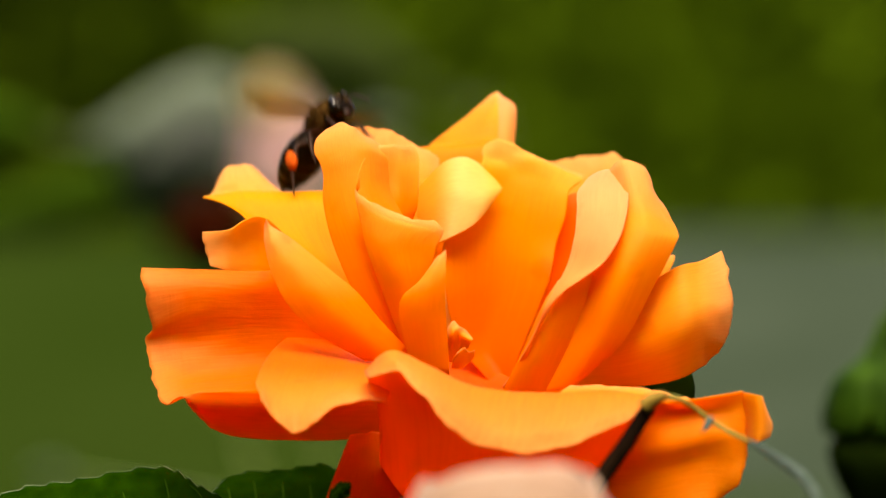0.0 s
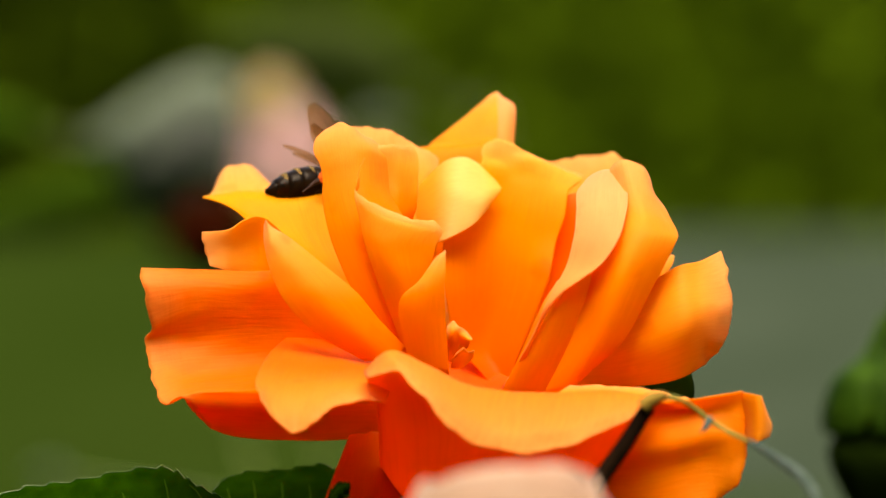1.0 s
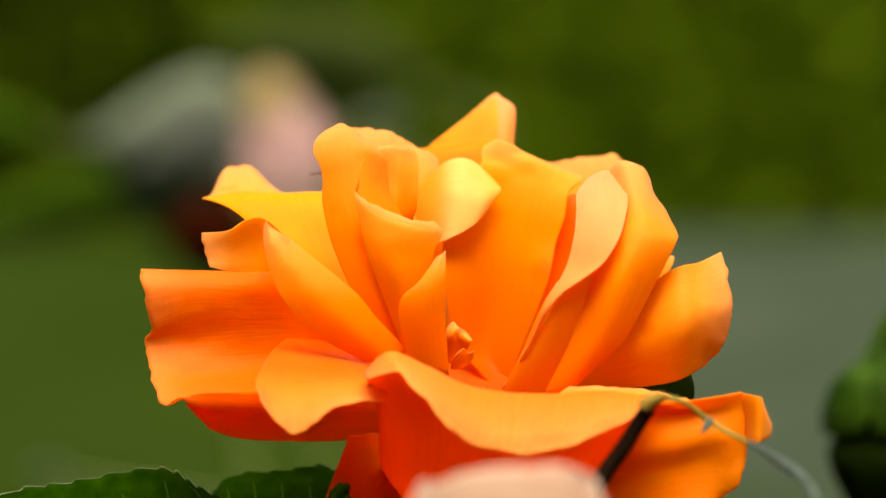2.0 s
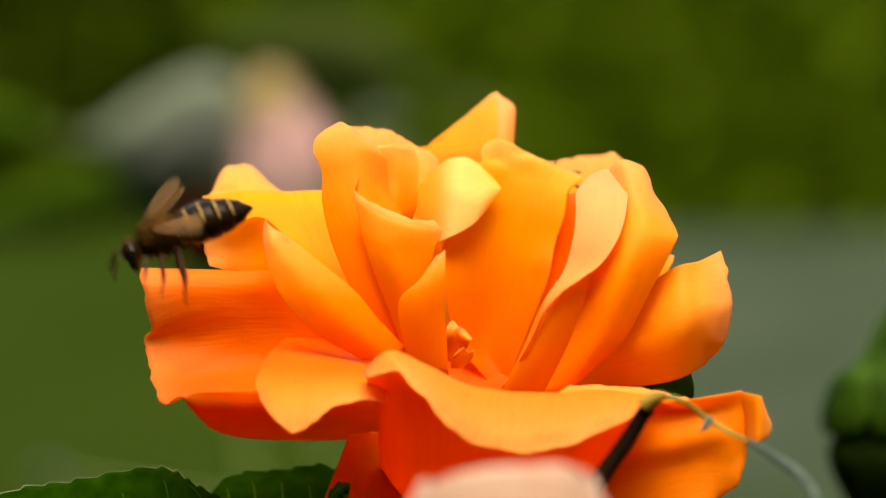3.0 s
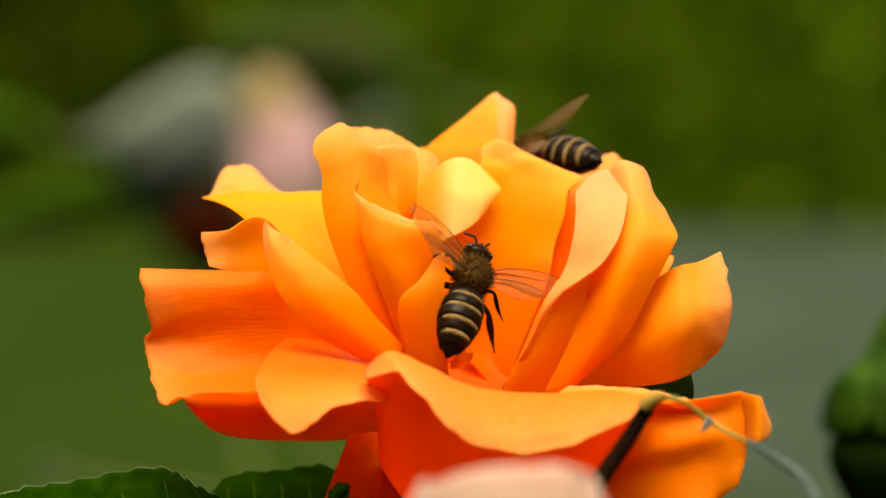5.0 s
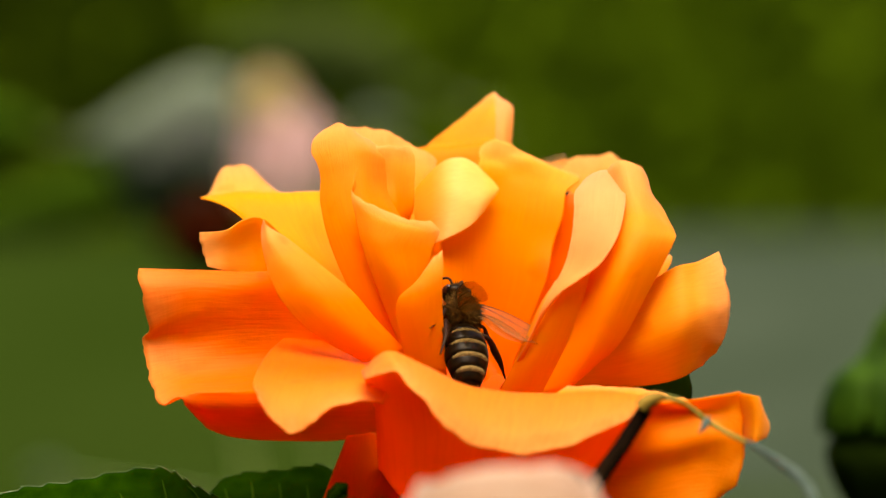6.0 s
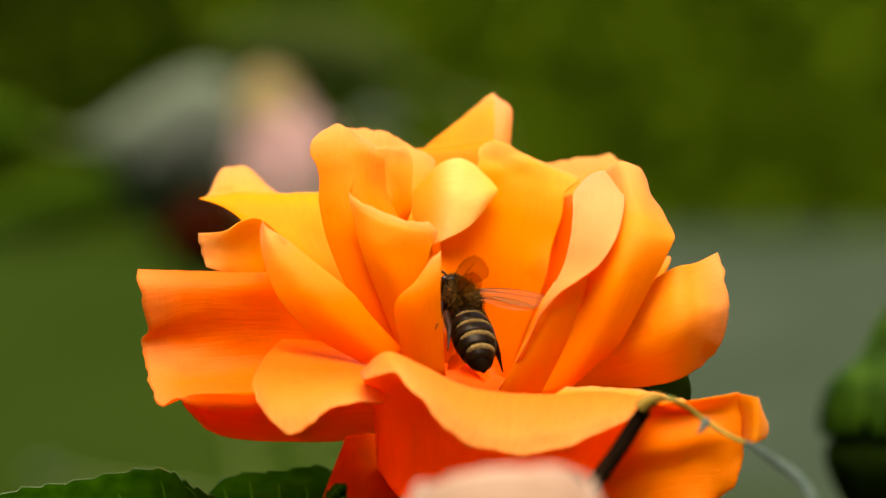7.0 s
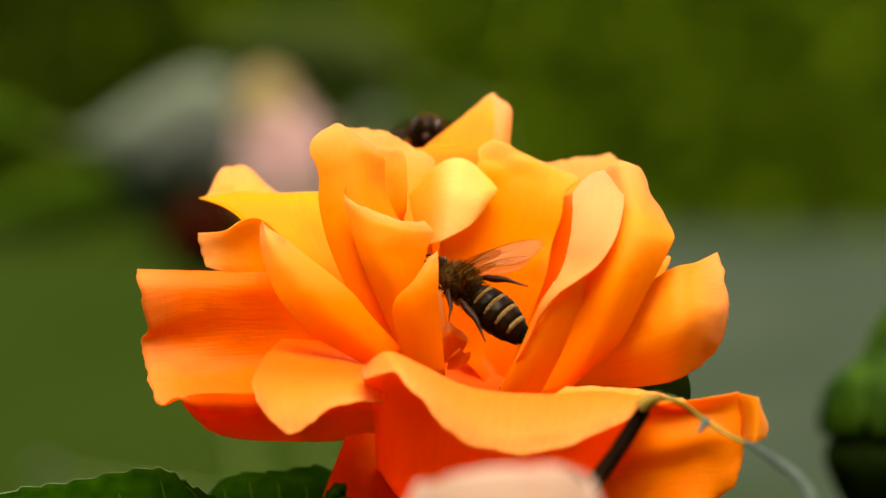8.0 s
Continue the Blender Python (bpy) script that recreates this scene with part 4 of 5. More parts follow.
def broad_leaf(at, length, width, direction, mat, label, bend=0.25, stem=True, category="leaf"):
    """A single blade with a raised midrib on a stalk that comes up from the ground."""
    e = root("garden_leaf", at, label, category)
    d = Vector(direction).normalized()
    side = d.cross(Vector((0, 1, 0.35))).normalized()
    nrm = side.cross(d)
    rows = []
    for s in np.linspace(0, 1, 16):
        w = width * 0.5 * math.sin(math.pi * min(0.999, s ** 0.8)) + 0.2
        c = d * (length * s) - nrm * (bend * length * s * s)
        rows.append([tuple(c + side * w * q + nrm * (0.12 * width * q * q)) for q in np.linspace(-1, 1, 9)])
    v, f, uv = thick(np.array(rows), 0.4)
    link_mesh("blade", v, f, mat, e, "", (0, 0, 0), uv)
    v, f = tube([(0, 0, 0), tuple(d * (length * 0.5) - nrm * (bend * length * 0.25 + 0.5)), tuple(d * (length * 0.96) - nrm * (bend * length * 0.92 + 0.3))], [0.9, 0.6, 0.2], 8, 20)
    link_mesh("midrib", v, f, VEIN, e)
    foot = Vector((40 - at[0], 8, GROUND - at[2]))
    reach = Vector((40 - at[0], 4, -45))
    v, f = tube([(0, 0, 0), tuple(reach * 0.6 + Vector((0, 0, 6))), tuple(reach), tuple(reach * 0.7 + foot * 0.3), tuple(foot)], [0.9, 1.2, 1.5, 1.8, 2.6], 8, 44)
    link_mesh("stalk", v, f, STEM, e)
    return e


# ---------------- bees ----------------
def bee(label, pollen):
    """A honey bee, head along +x, back along +z, middle of the body at the origin."""
    e = root("honey_bee", (0, 0, 0), label, "bee", "bees on the rose")
    S, DX = 1.24, 2.2

    def put(name, v, f, mat, parent=None, text="", at=(0, 0, 0)):
        v = (np.array([tuple(q) for q in v]) + (DX, 0, 0)) * S
        o = (np.array(at) + (DX, 0, 0)) * S if any(at) else np.zeros(3)
        return link_mesh(name, v, f, mat, parent or e, text, o)

    def egg(cx, cz, rx, ry, rz, sides=22, rings=14, pitch=0.0):
        v, f = turned([(0.02, 1), (0.55, 0.83), (0.87, 0.5), (1, 0), (0.87, -0.5), (0.55, -0.83), (0.02, -1)], sides, rings)
        m = Matrix.Translation((cx, 0, cz)) @ Matrix.Rotation(radians(pitch), 4, "Y") @ Matrix.Diagonal((rx, ry, rz, 1))
        return moved(v, m), f

    def fuzz(centre, radii, count, length, seed, keep=lambda n: True):
        rng = random.Random(seed)
        v, f = [], []
        while count:
            n = Vector((rng.gauss(0, 1), rng.gauss(0, 1), rng.gauss(0, 1))).normalized()
            if not keep(n):
                continue
            count -= 1
            p = Vector((centre[0] + n.x * radii[0], centre[1] + n.y * radii[1], centre[2] + n.z * radii[2]))
            lean = (n + Vector((rng.gauss(-0.25, 0.35), rng.gauss(0, 0.35), rng.gauss(0, 0.35)))).normalized()
            s = lean.orthogonal().normalized() * 0.035
            t = lean.cross(s).normalized() * 0.035
            b = len(v)
            v += [tuple(p + s), tuple(p - s * 0.5 + t), tuple(p - s * 0.5 - t), tuple(p + lean * length * rng.uniform(0.5, 1.1))]
            f += [(b, b + 1, b + 3), (b + 1, b + 2, b + 3), (b + 2, b, b + 3)]
        return v, f

    v, f = egg(0, 0, 1.95, 1.75, 1.7)
    thorax = put("thorax", v, f, HAIR, None, "golden-brown furry thorax")
    v, f = fuzz((0, 0, 0), (1.9, 1.7, 1.65), 1500, 0.75, 3)
    tagged(put("fuzz", v, f, HAIR, thorax), kind="stuff")
    v, f = egg(2.75, -0.55, 0.85, 1.35, 1.25)
    head = put("head", v, f, CHITIN, None, "dark head")
    v, f = egg(3.1, -1.75, 0.35, 0.5, 0.55)
    put("mandibles", v, f, LEG, head)
    v, f = fuzz((2.75, 0, -0.5), (0.85, 1.2, 1.2), 350, 0.4, 5, lambda n: n.z > -0.3)
    tagged(put("fuzz", v, f, HAIR, head), kind="stuff")
    for s in (1, -1):
        v, f = egg(2.85, -0.45, 0.45, 0.32, 0.85, 16, 10)
        put("eye", [(q[0], q[1] + 1.12 * s, q[2]) for q in v], f, EYE_BLACK, head, "glossy black compound eye")
        v, f = tube([(3.5, 0.3 * s, -0.3), (4.2, 0.7 * s, -0.2), (4.7, 1.0 * s, -0.9), (5.3, 1.3 * s, -1.9)], [0.12, 0.12, 0.13, 0.11], 7, 16)
        put("antenna", v, f, LEG, head)
    # abdomen: overlapping shells, each with a pale hair band along its front
    cuts = [(-1.5, 0.85), (-2.6, 1.75), (-4.0, 2.05), (-5.4, 2.0), (-6.7, 1.6), (-7.8, 1.05), (-8.7, 0.15)]
    def droop(x):
        return -0.25 - 0.010 * (x + 1.5) ** 2
    prev = None
    for i in range(len(cuts) - 1):
        (xa, ra), (xb, rb) = cuts[i], cuts[i + 1]
        v, fcs = [], []
        n = 22
        ringsx = [(xa + 0.35, ra * 0.8), (xa, ra * 0.98), (xa * 0.65 + xb * 0.35, ra * 0.55 + rb * 0.45 + 0.12), (xa * 0.25 + xb * 0.75, ra * 0.2 + rb * 0.8 + 0.12), (xb - 0.12, rb + 0.05), (xb - 0.1, rb * 0.8)]
        for x, r in ringsx:
            for k in range(n):
                a = 2 * math.pi * k / n
                v.append((x, r * math.cos(a), droop(x) + r * 0.86 * math.sin(a)))
        for j in range(len(ringsx) - 1):
            for k in range(n):
                a, b = j * n + k, j * n + (k + 1) % n
                fcs.append((a, a + n, b + n, b))
        fcs.append(tuple(range(n)))
        fcs.append(tuple(range(len(ringsx) * n - 1, (len(ringsx) - 1) * n - 1, -1)))
        seg = put("abdomen_segment", v, fcs, CHITIN)
        if 0 < i < 5:
            v, fcs = [], []
            for x, r in [(xa - 0.02, ra * 0.96), (xa - 0.06, ra + 0.10), (xa - 0.38, ra * 0.73 + rb * 0.27 + 0.17), (xa - 0.47, ra * 0.68 + rb * 0.32 + 0.02)]:
                for k in range(n):
                    a = radians(8 + 164 * k / (n - 1))
                    q = r - 0.18 * abs(2 * k / (n - 1) - 1) ** 3
                    v.append((x, q * math.cos(a), droop(x) + q * 0.86 * math.sin(a)))
            for j in range(3):
                for k in range(n - 1):
                    a, b = j * n + k, j * n + k + 1
                    fcs.append((a, a + n, b + n, b))
            put("hair_band", v, fcs, BAND, seg, "pale hair band")
    v, f = fuzz((-2.0, 0, -0.3), (0.9, 1.6, 1.5), 350, 0.5, 9)
    tagged(put("fuzz", v, f, HAIR, seg), kind="stuff")
    # legs: thigh, shin and foot; hind pair broad
    legs = []
    for s in (1, -1):
        for kind, hip, knee, ankle, toe, w in (("front_leg", (1.2, 0.9, -1.3), (2.2, 2.0, -2.0), (2.8, 2.1, -3.9), (3.4, 2.3, -5.0), 0.20),
                                               ("middle_leg", (0.1, 1.0, -1.5), (0.1, 2.8, -2.0), (-0.3, 3.3, -4.2), (-0.2, 3.7, -6.0), 0.22),
                                               ("hind_leg", (-1.0, 1.0, -1.4), (-1.9, 2.9, -2.0), (-3.0, 3.5, -4.4), (-3.4, 3.8, -6.8), 0.34)):
            pts = [np.array((p[0], p[1] * s, p[2])) for p in (hip, knee, ankle, toe)]
            line = [pts[0], (pts[0] + pts[1]) / 2, pts[1], (pts[1] + pts[2]) / 2, pts[2], (pts[2] + pts[3]) / 2, pts[3]]
            rad = [w * 0.8, w, w * 0.7, w * 1.1, w * 0.8, w * 0.38, w * 0.2]
            v, f = tube(line, rad, 8, 22)
            leg = put(kind, v, f, LEG, None, "", tuple(pts[0]))
            legs.append((leg, kind, s, np.array(leg.location) / MM, Vector(tuple((pts[3] - pts[0]) * S))))
            if pollen and kind == "hind_leg":
                c = (pts[1] * 0.45 + pts[2] * 0.55)
                v, f = turned([(0.05, 1), (0.6, 0.75), (0.95, 0.1), (0.75, -0.6), (0.05, -1)], 14, 10)
                v = [tuple(np.array(q) * (0.75, 0.55, 1.05) + c + (0, 0.35 * s, 0)) for q in v]
                v = (np.array(v) + (DX, 0, 0)) * S - (pts[0] + (DX, 0, 0)) * S
                link_mesh("pollen_load", v, f, POLLEN, leg, "orange pollen load")
    # wings: thin amber film with raised veins
    wings = []
    for s in (1, -1):
        for kind, hinge, span, chord in (("fore_wing", (0.5, 1.2, 1.25), 7.6, 2.7), ("hind_wing", (-0.5, 1.1, 1.15), 5.4, 1.9)):
            g = []
            for q in np.linspace(0, 1, 22):
                front = 0.25 * chord * math.sin(math.pi * min(1, q * 1.02)) ** 0.6 if 0 < q < 0.98 else 0.05
                w = chord * (0.16 + 0.84 * math.sin(math.pi * min(0.97, q ** 1.25 * 0.96 + 0.02)) ** 0.75)
                g.append([(front - w * p, q * span * s, 0.18 * math.sin(p * 9) * (1 - q) * 0.5 + 0.25 * math.sin(q * 2.4)) for p in np.linspace(0, 1, 10)])
            v, f, uv = thick(np.array(g), 0.035)
            wing = link_mesh(kind, np.array(v) * S, f, WING, e, "amber translucent wing", (0, 0, 0), uv)
            h = (np.array((hinge[0] + DX, hinge[1] * s, hinge[2]))) * S
            wing.location = tuple(h * MM)
            for share, end in ((0.0, 1.0), (0.4, 0.8)):
                line = [np.array(g[int(k)][int(share * 9)]) * S + (0, 0, 0.03) for k in np.linspace(0, 21 * end, 6)]
                v, f = tube(line, [0.07, 0.05, 0.04, 0.03, 0.025, 0.02], 5, 14)
                link_mesh("wing_vein", v, f, LEG, wing)
            wings.append((wing, kind, s, h))
    return e, legs, wings


def stance(x, y, z, forward, up=(0, 0, 1)):
    """Pose of a bee whose body middle is at x, y, z (mm), with its head and back turned as given."""
    f = Vector(forward).normalized()
    side = Vector(up).cross(f).normalized()
    u = f.cross(side)
    m = Matrix((f, side, u)).transposed().to_4x4()
    m.translation = Vector((x, y, z)) * MM
    return m


ground()
foliage_bank("hedge", HEDGE, -14, 14, 70, 1.4, 9.0, 9000, 0.35, "tall dark green hedge across the far lawn", "hedge", 11, 0.8)
gravel_path()
foliage_bank("yew", YEW, -5.0, -1.0, 20, 1.0, 2.6, 4000, 0.14, "dark clipped yew before the hedge", "shrub", 14, 0.7)
light_blocking_hedge()
rose_bush()
orange_rose()
rose_leaf("dark green serrated rose leaf with a pale midrib", [(-22.7, -5.0, -30.6), (-34.6, -5.0, -32.6), (-47.8, -5.0, -34.6), (-59.5, -6.0, -35.8)],
          [(-23.4, -4.0, -30.5), (-28.8, -2.0, -27.8), (-33.5, -1.0, -25.7), (-43.5, -1.0, -27.3), (-52.1, -2.0, -29.1), (-59.5, -6.0, -35.8)],
          [(-23.3, -6.0, -31.5), (-31.7, -8.0, -39.3), (-43.5, -9.0, -42.5), (-59.5, -6.0, -35.8)], 15, [(4, 4, -120), (-10.9, 0.0, -42.6), (-18.1, -5.0, -35.9), (-22.6, -5.0, -30.6)])
rose_leaf("dark green serrated rose leaf under the petals", [(-8.4, 8.0, -31.4), (-17.9, 8.0, -31.4), (-26.0, 8.0, -32.4), (-30.8, 8.0, -33.8)],
          [(-9.1, 10.0, -30.5), (-13.6, 14.0, -26.4), (-19.5, 15.0, -26.9), (-26.3, 14.0, -27.9), (-30.8, 8.0, -33.8)],
          [(-8.3, 4.0, -31.5), (-15.0, 2.0, -36.7), (-23.0, 2.0, -38.1), (-30.8, 8.0, -33.8)], 9, [(4, 4, -110), (-3.0, 3.0, -42.9), (-5.7, 6.0, -36.7), (-8.3, 8.0, -31.4)])
rose_leaf("small curled dark green leaf tip over the lower petal", [(-12.8, -23.5, -28.7), (-12.3, -23.4, -27.9), (-11.6, -23.2, -27.3), (-10.5, -23.0, -27.0)],
          [(-12.9, -23.3, -28.5), (-12.5, -23.0, -27.4), (-11.5, -22.8, -26.7), (-10.4, -23.0, -26.9)],
          [(-12.6, -23.8, -28.9), (-11.9, -23.8, -28.1), (-11.3, -23.6, -27.5), (-10.5, -23.0, -27.1)], 3, [(4, -4, -110), (-6.0, -20.0, -52.0), (-10.6, -25.0, -35.0), (-12.8, -23.5, -28.7)])
rose_bud()
arched_twig()
pale_rose()
blossom("pink_rose", (-70.5, 1400.0, 30.0), 27, BLUSH, "pale pink rose behind the orange rose", (45, 1420, GROUND + 5), 10, 12, 5, 1.5)
blossom("cream_rose", (-77.0, 1392.0, 63.0), 16, CREAM, "small cream-yellow rose above the pink one", (45, 1430, GROUND + 5), 5, 9, 3, 1.2)
broad_leaf((-83.7, 1400.0, 29.5), 76, 84, (-0.95, 0.1, 0.35), SAGE, "broad pale sage-grey leaf beside the pink rose", 0.35)
broad_leaf((-90.0, 1385.0, 32.0), 46, 50, (-0.9, 0.1, 0.22), GREY_LEAF, "dull grey-green leaf beside the pink rose", 0.3)
broad_leaf((-40.5, 1480.0, 54.0), 24, 16, (0.9, 0.0, 0.35), SAGE, "small grey leaf beside the pink rose", 0.3)
broad_leaf((-20.0, 2500.0, 120.0), 150, 66, (-0.97, 0.1, 0.22), DIM_LEAF, "dim grey leaf far behind the roses", 0.2)
broad_leaf((-170.0, 1400.0, -104.0), 15, 10, (-0.9, 0.1, 0.3), SAGE, "small pale leaf low behind the rose leaves", 0.3)
blossom("withered_rose", (-93.1, 1200.0, 9.3), 22, RED_BROWN, "withered red-brown rose head below the pink rose", (45, 1200, GROUND + 5), 150, 9, 8, 1.0)
broad_leaf((-121.6, 1500.0, 32.4), 124, 28, (-1, 0.1, -0.18), BRIGHT_LEAF, "bright green leaf blade behind the orange rose", 0.05)
broad_leaf((-197.9, 1600.0, 57.9), 95, 34, (-1, 0.1, 0.05), BRIGHT_LEAF, "bright green leaf blade behind the orange rose", 0.1)

bee_one, legs_one, wings_one = bee("brown-banded honey bee with orange pollen loads on its hind legs", True)
bee_two, legs_two, wings_two = bee("dark banded honey bee without pollen, wings half spread", False)


def key_wings(wings, states):
    """states: seconds and how the wings are held, as named in held (lift, sweep back)."""
    held = {"fold": (6, 62), "open": (18, 42), "spread": (8, -16), "half": (20, 26), "tall": (72, 40), "raised": (54, 58), "up": (40, 52), "fly": (8, 4)}
    for wing, kind, s, h in wings:
        rows = []
        for t0, t1, state in states:
            lift, back = held[state]
            if kind == "hind_wing":
                back += 5
            if state in ("open", "half") and s > 0:
                lift, back = 58, 60     # the wing beside the petal is raised over the back
            if state == "fly":
                beats = [k for k in range(frame(t0) - 1, frame(t1)) if k % 3 or k == frame(t0) - 1]
                moments = [(k / FPS, lift + (0 if k % 3 == 0 else 42 if k % 3 == 1 else -42)) for k in beats]
            else:
                moments = [(t0, lift), (t1, lift)]
            rows += [(t, pose(*(h * MM), a * s, 0, back * s)) for t, a in moments]
        walk(wing, rows)


def key_legs(legs, flights, splay, poses, footholds):
    """Legs hang in flight and spread when the bee walks, with small steps; at the footholds a leg reaches for a place in the garden (mm)."""
    poses = dict(poses)
    for n, (leg, kind, s, h, rest) in enumerate(legs):
        rows = {}
        held = [t for t, side, which, _ in footholds if which == kind and side == s]
        for k in range(33):
            t = k * 0.25
            if any(abs(t - q) < 0.35 for q in held) and 0 < t < 8:
                continue
            air = any(a <= t <= b for a, b in flights)
            step = 0 if air else 14 * math.sin(t * 9 + n * 2.1)
            out = -6 if air else splay
            rows[t] = pose(*(h * MM), out * s, step + (12 if air and kind == "hind_leg" else 0), step * 0.4 + (0 if air or splay < 50 or kind != "hind_leg" else 48 * s))
        for t, side, which, place in footholds:
            if which == kind and side == s:
                v = poses[t].inverted() @ (Vector(place) * MM) / MM - Vector(tuple(h))
                rows[t] = Matrix.LocRotScale(Vector(tuple(h)) * MM, rest.rotation_difference(v), None)
        walk(leg, sorted(rows.items()))


def motions():
    BACK = (0, -0.85, 0.5)
    path_one = [
        (0.0, stance(-15.6, 10.0, 13.3, (0.5, -0.5, 0.66), (-0.2, 0.5, 0.8))),
        (0.067, stance(-19.1, 14.0, 21.7, (0.5, -0.5, 0.6), (-0.2, 0.3, 1))),
        (0.1, stance(-22.8, 16.0, 27.9, (0.5, -0.55, 0.55))),
        (0.2, stance(-23.5, 12.0, 24.8, (0.85, -0.5, 0.15))),
        (0.3, stance(-18.5, 4.0, 16.2, (0.88, -0.25, 0.32))),
        (0.4, stance(-23.9, -2.0, 15.7, (0.93, -0.1, 0.28))),
        (0.5, stance(-23.6, -4.0, 14.7, (0.95, 0.0, 0.26))),
        (0.6, stance(-21.8, 2.0, 9.4, (0.92, 0.1, 0.30))),
        (0.7, stance(-21.4, 4.0, 8.4, (0.95, 0.1, 0.2))),
        (0.8, stance(-16.1, 5.0, 8.7, (0.98, 0.15, 0.04))),
        (0.9, stance(-13.3, 9.0, 8.0, (0.93, 0.36, 0.0), (0, 0.25, 0.95))),
        (1.0, stance(-13.8, 9.0, 8.0, (0.92, 0.38, 0.03), (0.0, 0.45, 0.87))),
        (1.2, stance(-13.6, 10.0, 8.3, (0.8, 0.58, 0.12), (0.0, 0.45, 0.87))),
        (1.5, stance(-12.7, 11.0, 8.9, (0.62, 0.76, 0.2), (-0.1, 0.3, 0.9))),
        (1.7, stance(-12.6, 11.0, 9.2, (0.55, 0.8, 0.25), (-0.1, 0.3, 0.9))),
        (2.2, stance(-3.4, 19.0, 6.3, (0.9, 0.4, 0.0), (0, 0.1, 1))),
        (2.8, stance(8.3, 17.0, 4.8, (0.8, 0.1, 0.4), (-0.2, 0.7, 0.6))),
        (3.3, stance(8.2, 17.0, 5.0, (0.75, 0.1, 0.45), (-0.2, 0.7, 0.6))),
        (3.5, stance(8.0, 17.5, 5.4, (0.75, 0.1, 0.45), (-0.2, 0.7, 0.6))),
        (3.7, stance(9.4, 18.5, 7.4, (0.6, 0.4, 0.5), (-0.2, 0.3, 0.9))),
        (3.9, stance(10.5, 20.0, 9.8, (0.5, 0.6, 0.3), (0, -0.3, 0.95))),
        (4.0, stance(11.4, 21.0, 12.4, (0.3, 0.8, 0.45), (0.0, -0.6, 0.8))),
        (4.1, stance(13.7, 20.0, 13.4, (-0.1, 0.75, 0.6), (0.1, -0.65, 0.7))),
        (4.3, stance(12.9, 20.0, 13.2, (-0.15, 0.82, 0.42), (0.1, -0.5, 0.85))),
        (4.5, stance(13.7, 20.0, 13.5, (-0.28, 0.9, 0.25), (0.2, -0.4, 0.9))),
        (4.7, stance(13.7, 20.0, 13.4, (-0.6, 0.7, 0.25), (0.2, -0.5, 0.8))),
        (5.2, stance(12.6, 21.0, 10.5, (-0.6, 0.6, 0.0), BACK)),
        (5.8, stance(11.2, 22.0, 6.7, (-0.8, 0.3, 0.0), BACK)),
        (6.5, stance(7.5, 31.0, 4.0, (-0.9, 0.2, 0.1), BACK)),
        (7.0, stance(4.7, 37.0, 6.5, (-0.95, 0.1, 0.1), (0, -0.3, 1))),
        (7.5, stance(1.6, 38.0, 7.6, (-0.9, -0.2, 0.2))),
        (7.8, stance(-0.6, 38.0, 10.1, (-0.45, -0.85, 0.3))),
        (8.0, stance(-1.1, 38.0, 13.9, (-0.08, -0.93, 0.35))),
    ]
